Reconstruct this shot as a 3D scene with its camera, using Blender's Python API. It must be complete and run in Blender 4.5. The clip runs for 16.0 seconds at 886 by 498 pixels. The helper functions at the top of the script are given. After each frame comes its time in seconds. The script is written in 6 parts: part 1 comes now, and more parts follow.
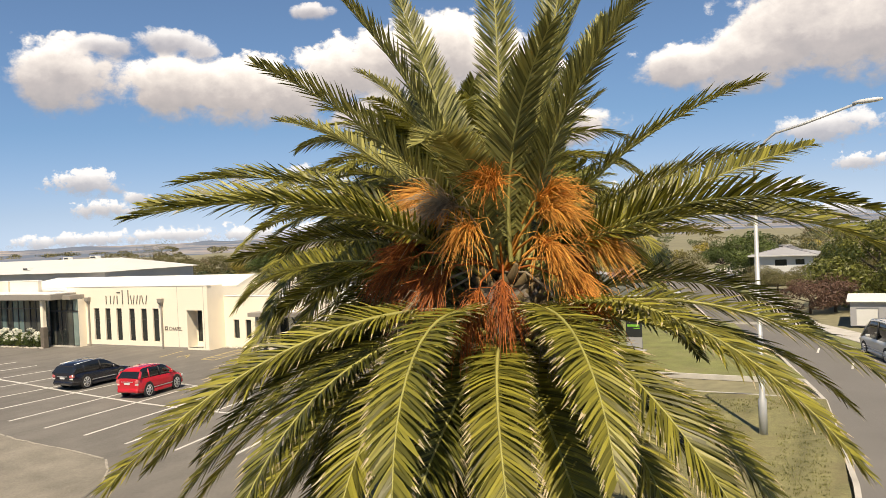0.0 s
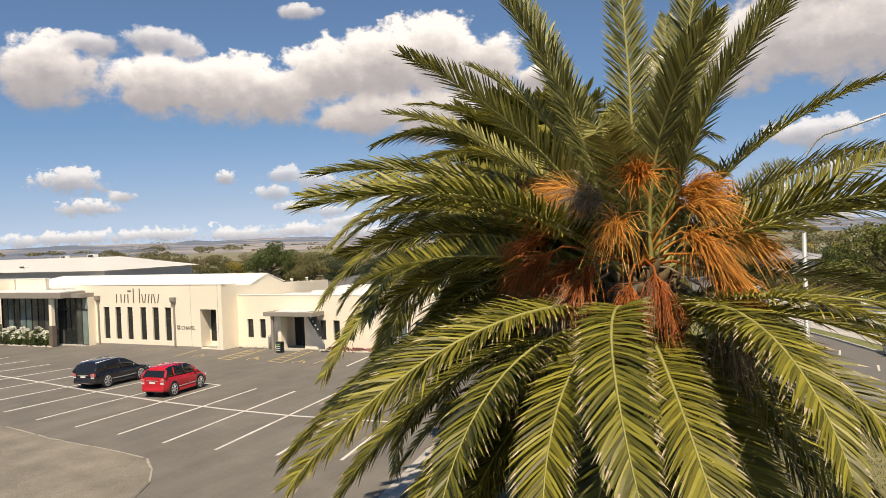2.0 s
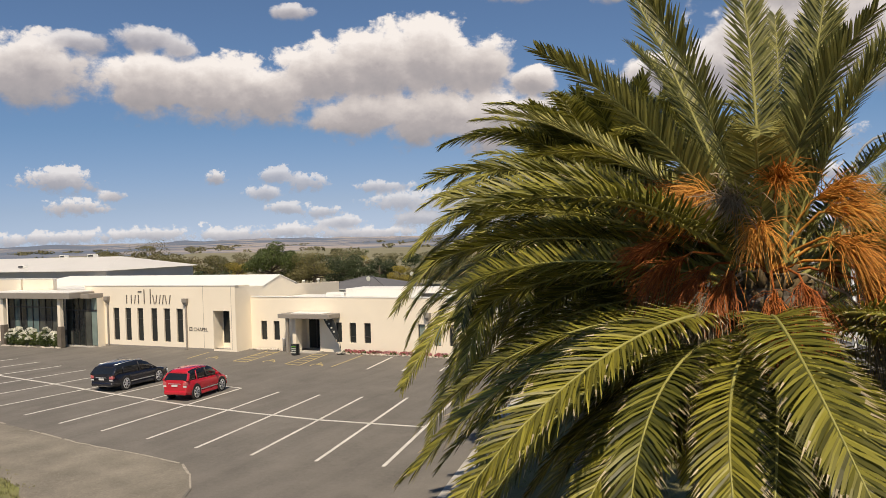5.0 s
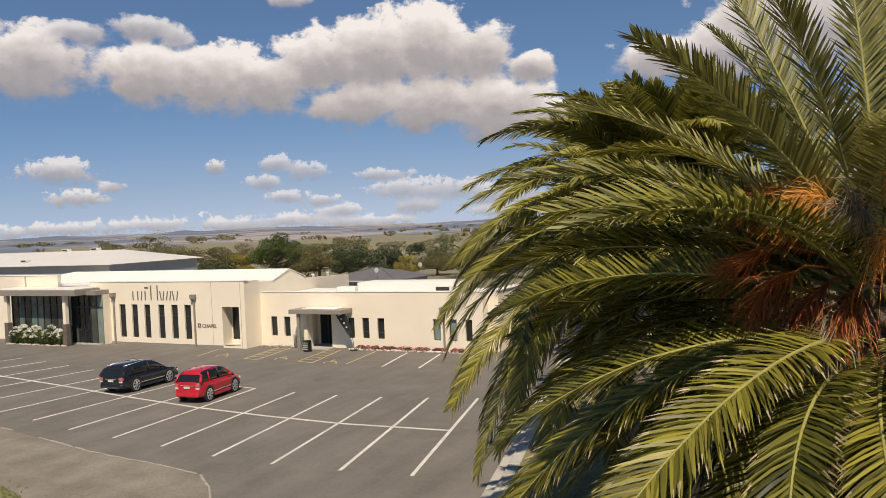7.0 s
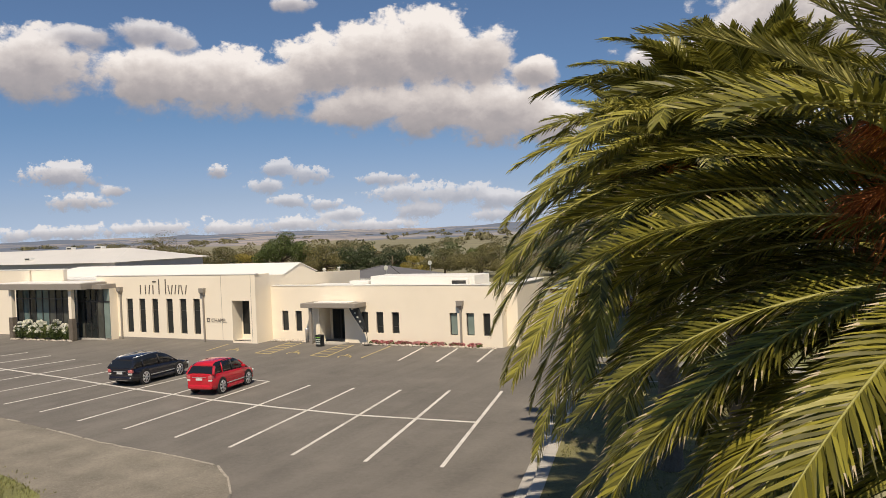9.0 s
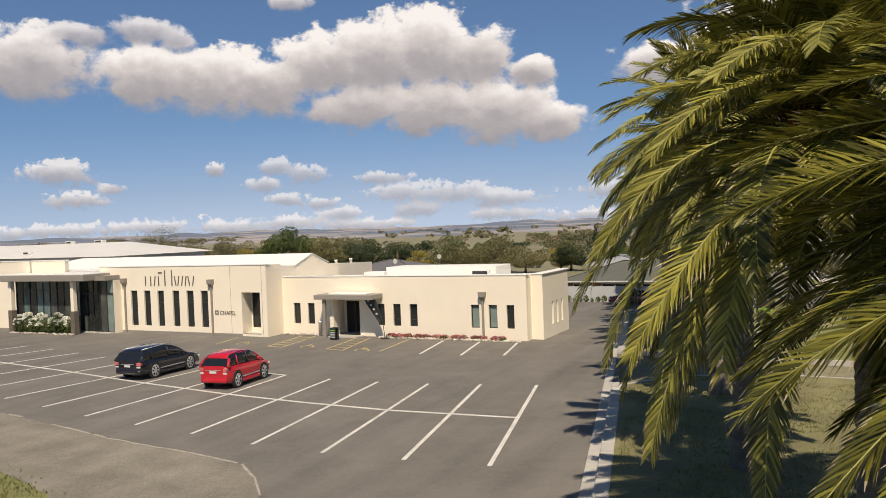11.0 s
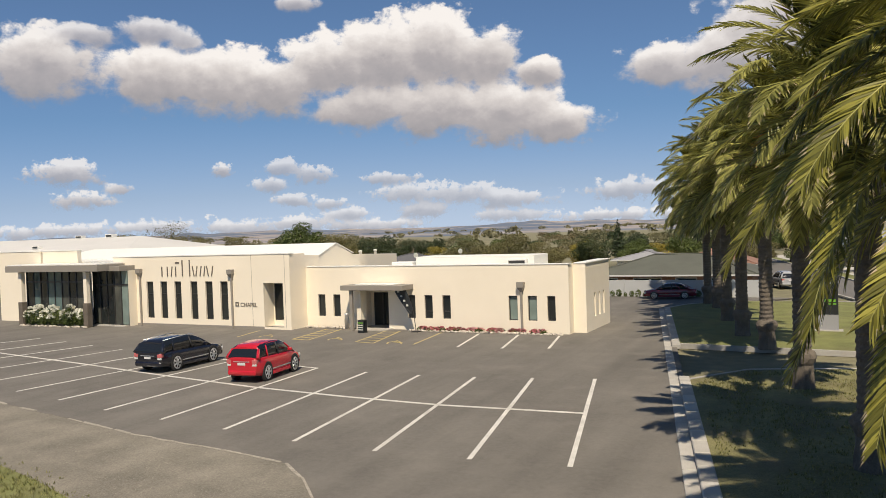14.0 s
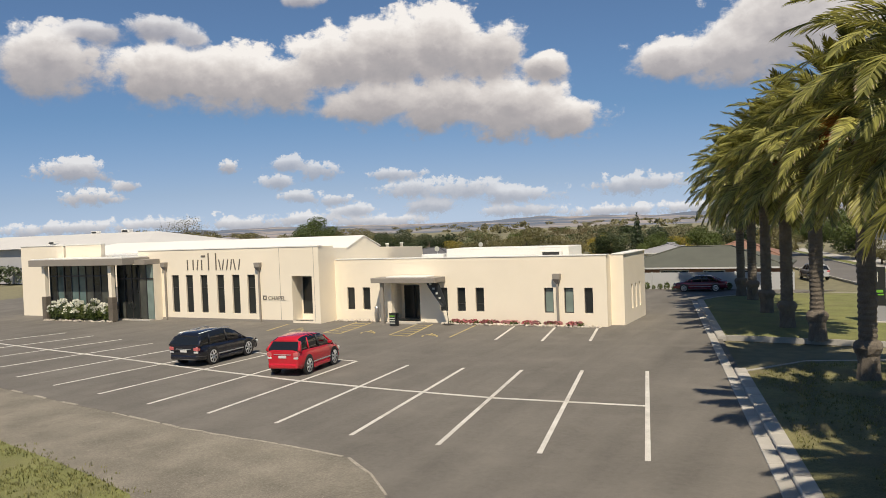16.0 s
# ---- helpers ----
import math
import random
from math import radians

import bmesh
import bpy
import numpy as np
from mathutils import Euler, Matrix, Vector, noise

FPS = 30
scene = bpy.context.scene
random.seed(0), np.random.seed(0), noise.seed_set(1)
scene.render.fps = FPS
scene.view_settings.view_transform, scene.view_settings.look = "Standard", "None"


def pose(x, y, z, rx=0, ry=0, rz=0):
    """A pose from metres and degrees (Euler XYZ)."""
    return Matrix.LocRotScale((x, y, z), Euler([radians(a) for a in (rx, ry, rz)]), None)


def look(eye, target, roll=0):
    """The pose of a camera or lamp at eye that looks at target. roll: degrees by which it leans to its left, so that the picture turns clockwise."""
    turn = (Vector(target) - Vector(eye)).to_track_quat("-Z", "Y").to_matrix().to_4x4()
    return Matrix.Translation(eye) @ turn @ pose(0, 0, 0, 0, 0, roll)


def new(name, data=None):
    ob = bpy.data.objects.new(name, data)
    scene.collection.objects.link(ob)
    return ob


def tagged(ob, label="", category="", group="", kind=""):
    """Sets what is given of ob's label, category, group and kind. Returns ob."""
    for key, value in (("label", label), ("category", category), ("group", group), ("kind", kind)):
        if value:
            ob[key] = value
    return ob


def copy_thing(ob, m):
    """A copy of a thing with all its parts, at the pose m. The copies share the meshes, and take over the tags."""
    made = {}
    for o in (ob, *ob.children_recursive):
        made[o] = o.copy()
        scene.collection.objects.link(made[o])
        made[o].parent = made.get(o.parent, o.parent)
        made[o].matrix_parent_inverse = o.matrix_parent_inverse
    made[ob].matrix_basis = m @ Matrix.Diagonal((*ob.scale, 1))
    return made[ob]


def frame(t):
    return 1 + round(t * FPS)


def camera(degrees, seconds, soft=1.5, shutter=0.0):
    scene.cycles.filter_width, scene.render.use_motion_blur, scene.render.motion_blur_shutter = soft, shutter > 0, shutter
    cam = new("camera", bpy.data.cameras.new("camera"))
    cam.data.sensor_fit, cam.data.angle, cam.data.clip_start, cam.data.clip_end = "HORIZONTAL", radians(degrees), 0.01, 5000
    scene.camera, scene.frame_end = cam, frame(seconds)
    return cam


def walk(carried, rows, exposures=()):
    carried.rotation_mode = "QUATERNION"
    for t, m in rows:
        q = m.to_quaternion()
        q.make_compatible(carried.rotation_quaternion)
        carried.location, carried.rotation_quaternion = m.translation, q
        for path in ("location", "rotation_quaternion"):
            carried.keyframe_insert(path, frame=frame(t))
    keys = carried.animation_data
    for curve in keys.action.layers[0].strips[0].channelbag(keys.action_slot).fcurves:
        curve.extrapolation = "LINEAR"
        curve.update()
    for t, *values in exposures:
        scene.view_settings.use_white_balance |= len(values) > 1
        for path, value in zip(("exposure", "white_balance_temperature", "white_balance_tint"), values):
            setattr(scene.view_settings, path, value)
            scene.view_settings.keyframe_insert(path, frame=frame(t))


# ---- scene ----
FOV = 58.5
cam = camera(FOV, 16.0, soft=0.75)
# seconds, eye, then yaw, pitch and roll in degrees
ROWS = [
    (0, 3.957, -2.302, 6.830, 28.09, -1.03, -2.57),
    (0.5, 3.527, -2.495, 6.833, 27.93, -0.98, -2.38),
    (1, 3.038, -2.669, 6.846, 27.65, -1.02, -2.40),
    (1.5, 2.605, -2.882, 6.854, 27.37, -1.04, -2.36),
    (2, 2.155, -3.079, 6.811, 27.09, -0.95, -2.16),
    (2.5, 1.849, -3.229, 6.801, 26.93, -0.88, -2.01),
    (3, 1.579, -3.403, 6.803, 26.68, -0.84, -1.92),
    (3.5, 1.336, -3.590, 6.793, 26.45, -0.73, -1.79),
    (4, 1.071, -3.687, 6.773, 26.36, -0.60, -1.61),
    (6.5, -0.479, -2.825, 7.197, 26.47, -1.64, -2.33),
    (7, -0.789, -2.696, 7.226, 26.48, -1.79, -2.43),
    (7.5, -1.091, -2.513, 7.154, 26.52, -1.79, -2.43),
    (8, -1.421, -2.319, 6.959, 26.56, -1.72, -2.38),
    (8.5, -1.721, -2.163, 6.758, 26.58, -1.67, -2.45),
    (9, -2.092, -2.030, 6.494, 26.60, -1.42, -2.25),
    (11.5, -4.611, -0.545, 5.824, 26.40, -1.51, -2.14),
    (12, -5.050, -0.270, 5.657, 26.45, -1.43, -2.08),
    (12.5, -5.423, -0.042, 5.532, 26.53, -1.38, -2.03),
    (13, -5.805, 0.229, 5.412, 26.63, -1.34, -1.96),
    (13.5, -6.161, 0.438, 5.324, 26.74, -1.37, -1.97),
    (14, -6.544, 0.594, 5.265, 26.83, -1.41, -1.98),
    (14.5, -6.903, 0.667, 5.228, 26.97, -1.44, -2.00),
    (15, -7.338, 0.689, 5.200, 27.02, -1.49, -2.06),
    (15.5, -7.713, 0.679, 5.160, 27.17, -1.58, -2.14),
    (16, -8.088, 0.601, 5.077, 27.29, -1.69, -2.20),
]
walk(cam, [(t, pose(x, y, z, 0, 0, yaw) @ pose(0, 0, 0, 90 + pitch, 0, 0) @ pose(0, 0, 0, 0, 0, roll)) for t, x, y, z, yaw, pitch, roll in ROWS],
     [(0, 0.43, 7250, 12), (2, 0.24, 7150, 13), (4, 0.05, 7050, 14), (7, -0.06, 6950, 14), (9, -0.04, 6950, 14), (12.5, 0.05, 6850, 13), (16, 0.0, 6780, 11)])

# ---- world, sun ----
SUN_AZ = radians(153)      # from +y, clockwise seen from above
SUN_EL = radians(55)
world = bpy.data.worlds.new("sky")
scene.world = world
world.use_nodes = True
wn = world.node_tree
wbg = wn.nodes["Background"]
wsky = wn.nodes.new("ShaderNodeTexSky")
wsky.sky_type = "NISHITA"
wsky.sun_disc = False
wsky.sun_elevation = SUN_EL
wsky.sun_rotation = SUN_AZ
wsky.air_density = 1.0
wsky.dust_density = 0.0
wsky.ozone_density = 1.5
# clear clean air: pale grey-blue where the sky is bright, deeper blue where it is dark
wgrey = wn.nodes.new("ShaderNodeRGBToBW")
wlevel = wn.nodes.new("ShaderNodeMath")
wlevel.operation = "MULTIPLY"
wlevel.inputs[1].default_value = 0.065
whue = wn.nodes.new("ShaderNodeValToRGB")
for k, (at, col) in enumerate(((0.08, (0.165, 0.365, 0.83)), (0.17, (0.185, 0.375, 0.76)), (0.34, (0.168, 0.33, 0.585)), (0.55, (0.222, 0.315, 0.445)), (1.0, (0.36, 0.36, 0.36)))):
    el = whue.color_ramp.elements[k] if k < 2 else whue.color_ramp.elements.new(at)
    el.position = at
    el.color = (*col, 1)
wscale = wn.nodes.new("ShaderNodeVectorMath")
wscale.operation = "SCALE"
wten = wn.nodes.new("ShaderNodeMath")
wten.operation = "MULTIPLY"
wten.inputs[1].default_value = 2.7
wn.links.new(wsky.outputs[0], wgrey.inputs[0])
wn.links.new(wgrey.outputs[0], wlevel.inputs[0])
wn.links.new(wlevel.outputs[0], whue.inputs[0])
wn.links.new(wgrey.outputs[0], wten.inputs[0])
wn.links.new(whue.outputs[0], wscale.inputs[0])
wn.links.new(wten.outputs[0], wscale.inputs["Scale"])
wn.links.new(wscale.outputs[0], wbg.inputs[0])
wbg.inputs[1].default_value = 0.065
sun_data = bpy.data.lights.new("sun", "SUN")
sun_data.energy = 5.0
sun_data.angle = radians(0.6)
sun_data.color = (1.0, 0.9, 0.74)
sun = new("sun", sun_data)
sun_dir = Vector((math.sin(SUN_AZ) * math.cos(SUN_EL), math.cos(SUN_AZ) * math.cos(SUN_EL), math.sin(SUN_EL)))
sun.matrix_world = look(sun_dir * 200, (0, 0, 0))
scene.view_settings.exposure = 0.0


# ---- materials ----
def material(name, color, rough=0.6, metal=0.0, scale=6.0, vary=0.12, fine=60.0, bump=0.0, dirt=0.0, dirt_color=(0.2, 0.17, 0.13), spec=0.5, each=0.0, streak=0.0):
    """A node material: a base colour that varies at two scales, with stains and a fine relief. Sizes are in metres."""
    m = bpy.data.materials.new(name)
    m.use_nodes = True
    nt = m.node_tree
    bsdf = nt.nodes["Principled BSDF"]
    bsdf.inputs["Roughness"].default_value = rough
    bsdf.inputs["Metallic"].default_value = metal
    bsdf.inputs["Specular IOR Level"].default_value = spec
    co = nt.nodes.new("ShaderNodeTexCoord")
    big = nt.nodes.new("ShaderNodeTexNoise")
    big.inputs["Scale"].default_value = 1.0 / scale * 3
    big.inputs["Detail"].default_value = 4
    small = nt.nodes.new("ShaderNodeTexNoise")
    small.inputs["Scale"].default_value = fine
    small.inputs["Detail"].default_value = 3
    for n in (big, small):
        nt.links.new(co.outputs["Object"], n.inputs["Vector"])
    add = nt.nodes.new("ShaderNodeMath")
    add.operation = "ADD"
    nt.links.new(big.outputs[0], add.inputs[0])
    nt.links.new(small.outputs[0], add.inputs[1])
    ramp = nt.nodes.new("ShaderNodeMapRange")
    ramp.inputs["From Min"].default_value, ramp.inputs["From Max"].default_value = 0.6, 1.4
    ramp.inputs["To Min"].default_value, ramp.inputs["To Max"].default_value = 1 - vary, 1 + vary
    nt.links.new(add.outputs[0], ramp.inputs[0])
    mul = nt.nodes.new("ShaderNodeVectorMath")
    mul.operation = "SCALE"
    mul.inputs[0].default_value = color
    nt.links.new(ramp.outputs[0], mul.inputs["Scale"])
    out = mul.outputs[0]
    if each:
        info = nt.nodes.new("ShaderNodeObjectInfo")
        er = nt.nodes.new("ShaderNodeMapRange")
        er.inputs["To Min"].default_value, er.inputs["To Max"].default_value = 1 - each, 1 + each
        nt.links.new(info.outputs["Random"], er.inputs[0])
        sc = nt.nodes.new("ShaderNodeVectorMath")
        sc.operation = "SCALE"
        nt.links.new(out, sc.inputs[0])
        nt.links.new(er.outputs[0], sc.inputs["Scale"])
        out = sc.outputs[0]
    if streak:
        mp = nt.nodes.new("ShaderNodeMapping")
        mp.inputs["Scale"].default_value = (1.1, 0.09, 1)
        mp.inputs["Rotation"].default_value = (0, 0, radians(-11))
        nt.links.new(co.outputs["Object"], mp.inputs[0])
        sn = nt.nodes.new("ShaderNodeTexNoise")
        sn.inputs["Scale"].default_value = 1.0
        sn.inputs["Detail"].default_value = 5
        nt.links.new(mp.outputs[0], sn.inputs["Vector"])
        pn = nt.nodes.new("ShaderNodeTexNoise")
        pn.inputs["Scale"].default_value = 7.0
        pn.inputs["Detail"].default_value = 6
        pn.inputs["Roughness"].default_value = 0.75
        nt.links.new(co.outputs["Object"], pn.inputs["Vector"])
        sa = nt.nodes.new("ShaderNodeMath")
        sa.operation = "ADD"
        nt.links.new(sn.outputs[0], sa.inputs[0])
        nt.links.new(pn.outputs[0], sa.inputs[1])
        sr = nt.nodes.new("ShaderNodeMapRange")
        sr.inputs["From Min"].default_value, sr.inputs["From Max"].default_value = 0.7, 1.3
        sr.inputs["To Min"].default_value, sr.inputs["To Max"].default_value = 1 - streak, 1 + streak
        nt.links.new(sa.outputs[0], sr.inputs[0])
        ss = nt.nodes.new("ShaderNodeVectorMath")
        ss.operation = "SCALE"
        nt.links.new(out, ss.inputs[0])
        nt.links.new(sr.outputs[0], ss.inputs["Scale"])
        out = ss.outputs[0]
    if dirt:
        dn = nt.nodes.new("ShaderNodeTexNoise")
        dn.inputs["Scale"].default_value = 0.7
        dn.inputs["Detail"].default_value = 6
        nt.links.new(co.outputs["Object"], dn.inputs["Vector"])
        dr = nt.nodes.new("ShaderNodeMapRange")
        dr.inputs["From Min"].default_value, dr.inputs["From Max"].default_value = 0.5, 0.75
        dr.inputs["To Max"].default_value = dirt
        nt.links.new(dn.outputs[0], dr.inputs[0])
        mix = nt.nodes.new("ShaderNodeMixRGB")
        mix.inputs[2].default_value = (*dirt_color, 1)
        nt.links.new(dr.outputs[0], mix.inputs[0])
        nt.links.new(out, mix.inputs[1])
        out = mix.outputs[0]
    nt.links.new(out, bsdf.inputs["Base Color"])
    if bump:
        b = nt.nodes.new("ShaderNodeBump")
        b.inputs["Strength"].default_value = bump
        b.inputs["Distance"].default_value = 0.02
        nt.links.new(small.outputs[0], b.inputs["Height"])
        nt.links.new(b.outputs[0], bsdf.inputs["Normal"])
    return m


def leafy(name, color, tip, through_light=0.35, each=0.25, rough=0.45, spec=0.45):
    """Leaf material: colour varies from leaf to leaf and thing to thing, and some light comes through."""
    m = bpy.data.materials.new(name)
    m.use_nodes = True
    nt = m.node_tree
    bsdf = nt.nodes["Principled BSDF"]
    bsdf.inputs["Roughness"].default_value = rough
    bsdf.inputs["Specular IOR Level"].default_value = spec
    geo = nt.nodes.new("ShaderNodeNewGeometry")
    info = nt.nodes.new("ShaderNodeObjectInfo")
    mix = nt.nodes.new("ShaderNodeMixRGB")
    mix.inputs[1].default_value = (*color, 1)
    mix.inputs[2].default_value = (*tip, 1)
    ad = nt.nodes.new("ShaderNodeMath")
    ad.operation = "MULTIPLY_ADD"
    ad.inputs[1].default_value = 0.55
    nt.links.new(geo.outputs["Random Per Island"], ad.inputs[0])
    h = nt.nodes.new("ShaderNodeMath")
    h.operation = "MULTIPLY"
    h.inputs[1].default_value = 0.6
    nt.links.new(info.outputs["Random"], h.inputs[0])
    nt.links.new(h.outputs[0], ad.inputs[2])
    nt.links.new(ad.outputs[0], mix.inputs[0])
    val = nt.nodes.new("ShaderNodeMapRange")
    val.inputs["To Min"].default_value, val.inputs["To Max"].default_value = 1 - each, 1 + each
    nt.links.new(geo.outputs["Random Per Island"], val.inputs[0])
    sc = nt.nodes.new("ShaderNodeVectorMath")
    sc.operation = "SCALE"
    nt.links.new(mix.outputs[0], sc.inputs[0])
    nt.links.new(val.outputs[0], sc.inputs["Scale"])
    nt.links.new(sc.outputs[0], bsdf.inputs["Base Color"])
    tr = nt.nodes.new("ShaderNodeBsdfTranslucent")
    nt.links.new(sc.outputs[0], tr.inputs[0])
    ms = nt.nodes.new("ShaderNodeMixShader")
    ms.inputs[0].default_value = through_light
    nt.links.new(bsdf.outputs[0], ms.inputs[1])
    nt.links.new(tr.outputs[0], ms.inputs[2])
    nt.links.new(ms.outputs[0], nt.nodes["Material Output"].inputs[0])
    return m


def hill_material():
    """Dry tan grass; the long blue-grey patches paint in cloud shadow and haze, over kilometres."""
    m = bpy.data.materials.new("dry_hill")
    m.use_nodes = True
    nt = m.node_tree
    bsdf = nt.nodes["Principled BSDF"]
    bsdf.inputs["Roughness"].default_value = 1.0
    bsdf.inputs["Specular IOR Level"].default_value = 0.0
    co = nt.nodes.new("ShaderNodeTexCoord")
    # bare tan, then greyer and bluer tones for haze and cloud shadow
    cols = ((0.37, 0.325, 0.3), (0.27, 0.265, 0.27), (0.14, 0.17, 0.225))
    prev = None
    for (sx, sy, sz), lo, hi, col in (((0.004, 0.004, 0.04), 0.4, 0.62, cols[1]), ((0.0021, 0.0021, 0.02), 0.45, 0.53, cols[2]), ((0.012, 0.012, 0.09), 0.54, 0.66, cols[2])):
        mp = nt.nodes.new("ShaderNodeMapping")
        mp.inputs["Scale"].default_value = (sx, sy, sz)
        nt.links.new(co.outputs["Object"], mp.inputs[0])
        n = nt.nodes.new("ShaderNodeTexNoise")
        n.inputs["Scale"].default_value = 1.0
        n.inputs["Detail"].default_value = 6
        n.inputs["Roughness"].default_value = 0.6
        nt.links.new(mp.outputs[0], n.inputs["Vector"])
        r = nt.nodes.new("ShaderNodeMapRange")
        r.inputs["From Min"].default_value, r.inputs["From Max"].default_value = lo, hi
        nt.links.new(n.outputs[0], r.inputs[0])
        mix = nt.nodes.new("ShaderNodeMixRGB")
        mix.inputs[1].default_value = (*cols[0], 1)
        mix.inputs[2].default_value = (*col, 1)
        nt.links.new(r.outputs[0], mix.inputs[0])
        if prev:
            nt.links.new(prev, mix.inputs[1])
        prev = mix.outputs[0]
    nt.links.new(prev, bsdf.inputs["Base Color"])
    return m


ASPHALT = material("asphalt", (0.148, 0.137, 0.119), 0.9, scale=9, vary=0.22, fine=90, bump=0.25, dirt=0.5, dirt_color=(0.22, 0.202, 0.175), streak=0.2)
ROAD = material("road_asphalt", (0.15, 0.142, 0.13), 0.9, scale=12, vary=0.2, fine=60, bump=0.2)
GRAVEL = material("gravel", (0.205, 0.186, 0.15), 0.95, scale=4, vary=0.42, fine=28, bump=0.6, streak=0.15, dirt=0.3, dirt_color=(0.2, 0.18, 0.14))
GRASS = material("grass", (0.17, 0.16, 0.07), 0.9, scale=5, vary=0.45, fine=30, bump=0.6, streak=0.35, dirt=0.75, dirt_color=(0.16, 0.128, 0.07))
# lighter, greener copy of the grass, with full sun put into its colour
GRASS_VERGE = material("grass_sunlit_tone", (0.17, 0.18, 0.06), 0.9, scale=3, vary=0.4, fine=30, bump=0.6, dirt=0.5, dirt_color=(0.2, 0.17, 0.09))
EARTH = material("far_ground", (0.2, 0.185, 0.11), 0.95, scale=60, vary=0.3, fine=2)
CONCRETE = material("concrete", (0.42, 0.4, 0.36), 0.85, scale=2, vary=0.2, fine=50, bump=0.2, dirt=0.3, each=0.12)
PAINT_WHITE = material("road_paint", (0.62, 0.6, 0.55), 0.7, scale=1, vary=0.25, fine=25, dirt=0.4)
PAINT_YELLOW = material("yellow_road_paint", (0.45, 0.36, 0.16), 0.7, scale=1, vary=0.25, fine=25, dirt=0.4)
STUCCO = material("cream_render", (0.84, 0.76, 0.615), 0.85, scale=8, vary=0.05, fine=70, bump=0.15, dirt=0.10, dirt_color=(0.6, 0.53, 0.41))
ROOF_WHITE = material("white_roof_sheet", (0.78, 0.77, 0.72), 0.5, scale=10, vary=0.06, fine=12)
TRIM_TAUPE = material("taupe_metal", (0.27, 0.245, 0.21), 0.5, scale=3, vary=0.1)
FRAME_DARK = material("dark_frame", (0.035, 0.034, 0.032), 0.4, scale=3, vary=0.1)
GLASS_DARK = material("tinted_glass", (0.022, 0.026, 0.026), 0.08, scale=3, vary=0.15, fine=1, spec=0.6)
GLASS_TEAL = material("teal_glass", (0.1, 0.15, 0.145), 0.05, scale=2, vary=0.5, fine=1, spec=0.6)
GLASS_GREY = material("grey_glass", (0.07, 0.075, 0.066), 0.06, scale=2, vary=0.4, fine=1, spec=0.6)
GLASS_GREEN = material("greenish_glass", (0.2, 0.26, 0.235), 0.06, scale=3, vary=0.2, fine=1, spec=0.6)
FENCE = material("grey_fence", (0.45, 0.46, 0.46), 0.8, scale=4, vary=0.08)
GREY_WALL = material("grey_cladding", (0.3, 0.3, 0.31), 0.8, scale=6, vary=0.08)
HALL_WALL = material("pale_grey_cladding", (0.4, 0.4, 0.41), 0.8, scale=6, vary=0.08)
FIBRE = material("palm_fibre", (0.12, 0.085, 0.04), 0.95, scale=0.5, vary=0.35, fine=30)
GREY_ROOF = material("grey_roof", (0.6, 0.59, 0.56), 0.6, scale=10, vary=0.08)
DARK_ROOF = material("dark_grey_tile", (0.12, 0.12, 0.125), 0.8, scale=3, vary=0.15)
GREEN_ROOF = material("dark_green_tile", (0.1, 0.105, 0.085), 0.8, scale=3, vary=0.15)
BRICK = material("brown_brick", (0.25, 0.14, 0.1), 0.9, scale=3, vary=0.2)
HILL = hill_material()
LEAF_PALM = leafy("palm_leaf", (0.052, 0.06, 0.01), (0.23, 0.208, 0.03), 0.26, 0.45, 0.46, 0.42)
LEAF_PALM_DARK = leafy("young_palm_leaf", (0.09, 0.102, 0.028), (0.31, 0.29, 0.09), 0.3, 0.38, 0.46, 0.42)
# palm leaf lightened for the second palm, sunlight put into the colour
LEAF_SECOND = leafy("second_palm_leaf", (0.085, 0.096, 0.02), (0.34, 0.31, 0.06), 0.34, 0.45, 0.46, 0.42)
LEAF_TIP = leafy("dry_leaf_tip", (0.3, 0.24, 0.13), (0.46, 0.38, 0.24), 0.2, 0.25, 0.6)
# palm leaf brightened for the row's crowns, to look lit by the sun
LEAF_ROW = leafy("sunlit_row_leaf", (0.13, 0.142, 0.04), (0.43, 0.41, 0.12), 0.42, 0.5, 0.46, 0.42)
GRASS_BLADE = leafy("grass_blade", (0.14, 0.15, 0.045), (0.28, 0.26, 0.1), 0.35, 0.35)
PALE_EDGE = material("pale_broken_edge", (0.34, 0.31, 0.26), 0.9, scale=0.6, vary=0.35, fine=20, bump=0.4)
GRAVEL_STONE = material("gravel_stone", (0.26, 0.235, 0.195), 0.95, scale=0.5, vary=0.3, fine=20)
RACHIS = material("frond_rib", (0.28, 0.265, 0.075), 0.6, scale=1, vary=0.25)
BARK = material("palm_bark", (0.135, 0.114, 0.09), 0.95, scale=1, vary=0.35, fine=25, bump=0.6)
FRUIT = leafy("orange_fruit_stalk", (0.56, 0.18, 0.02), (0.72, 0.37, 0.075), 0.25, 0.3, 0.6)
FRUIT_RED = leafy("red_fruit_stalk", (0.25, 0.05, 0.014), (0.4, 0.12, 0.022), 0.15, 0.4, 0.6)
DRY = leafy("dry_stalk", (0.2, 0.16, 0.11), (0.34, 0.28, 0.19), 0.1, 0.25, 0.7)


# ---- mesh helpers ----
def mesh_of(name, bm, mats, smooth=False):
    me = bpy.data.meshes.new(name)
    bm.normal_update()
    bm.to_mesh(me)
    bm.free()
    for m in (mats if isinstance(mats, (list, tuple)) else [mats]):
        me.materials.append(m)
    if smooth:
        me.polygons.foreach_set("use_smooth", [True] * len(me.polygons))
    return me


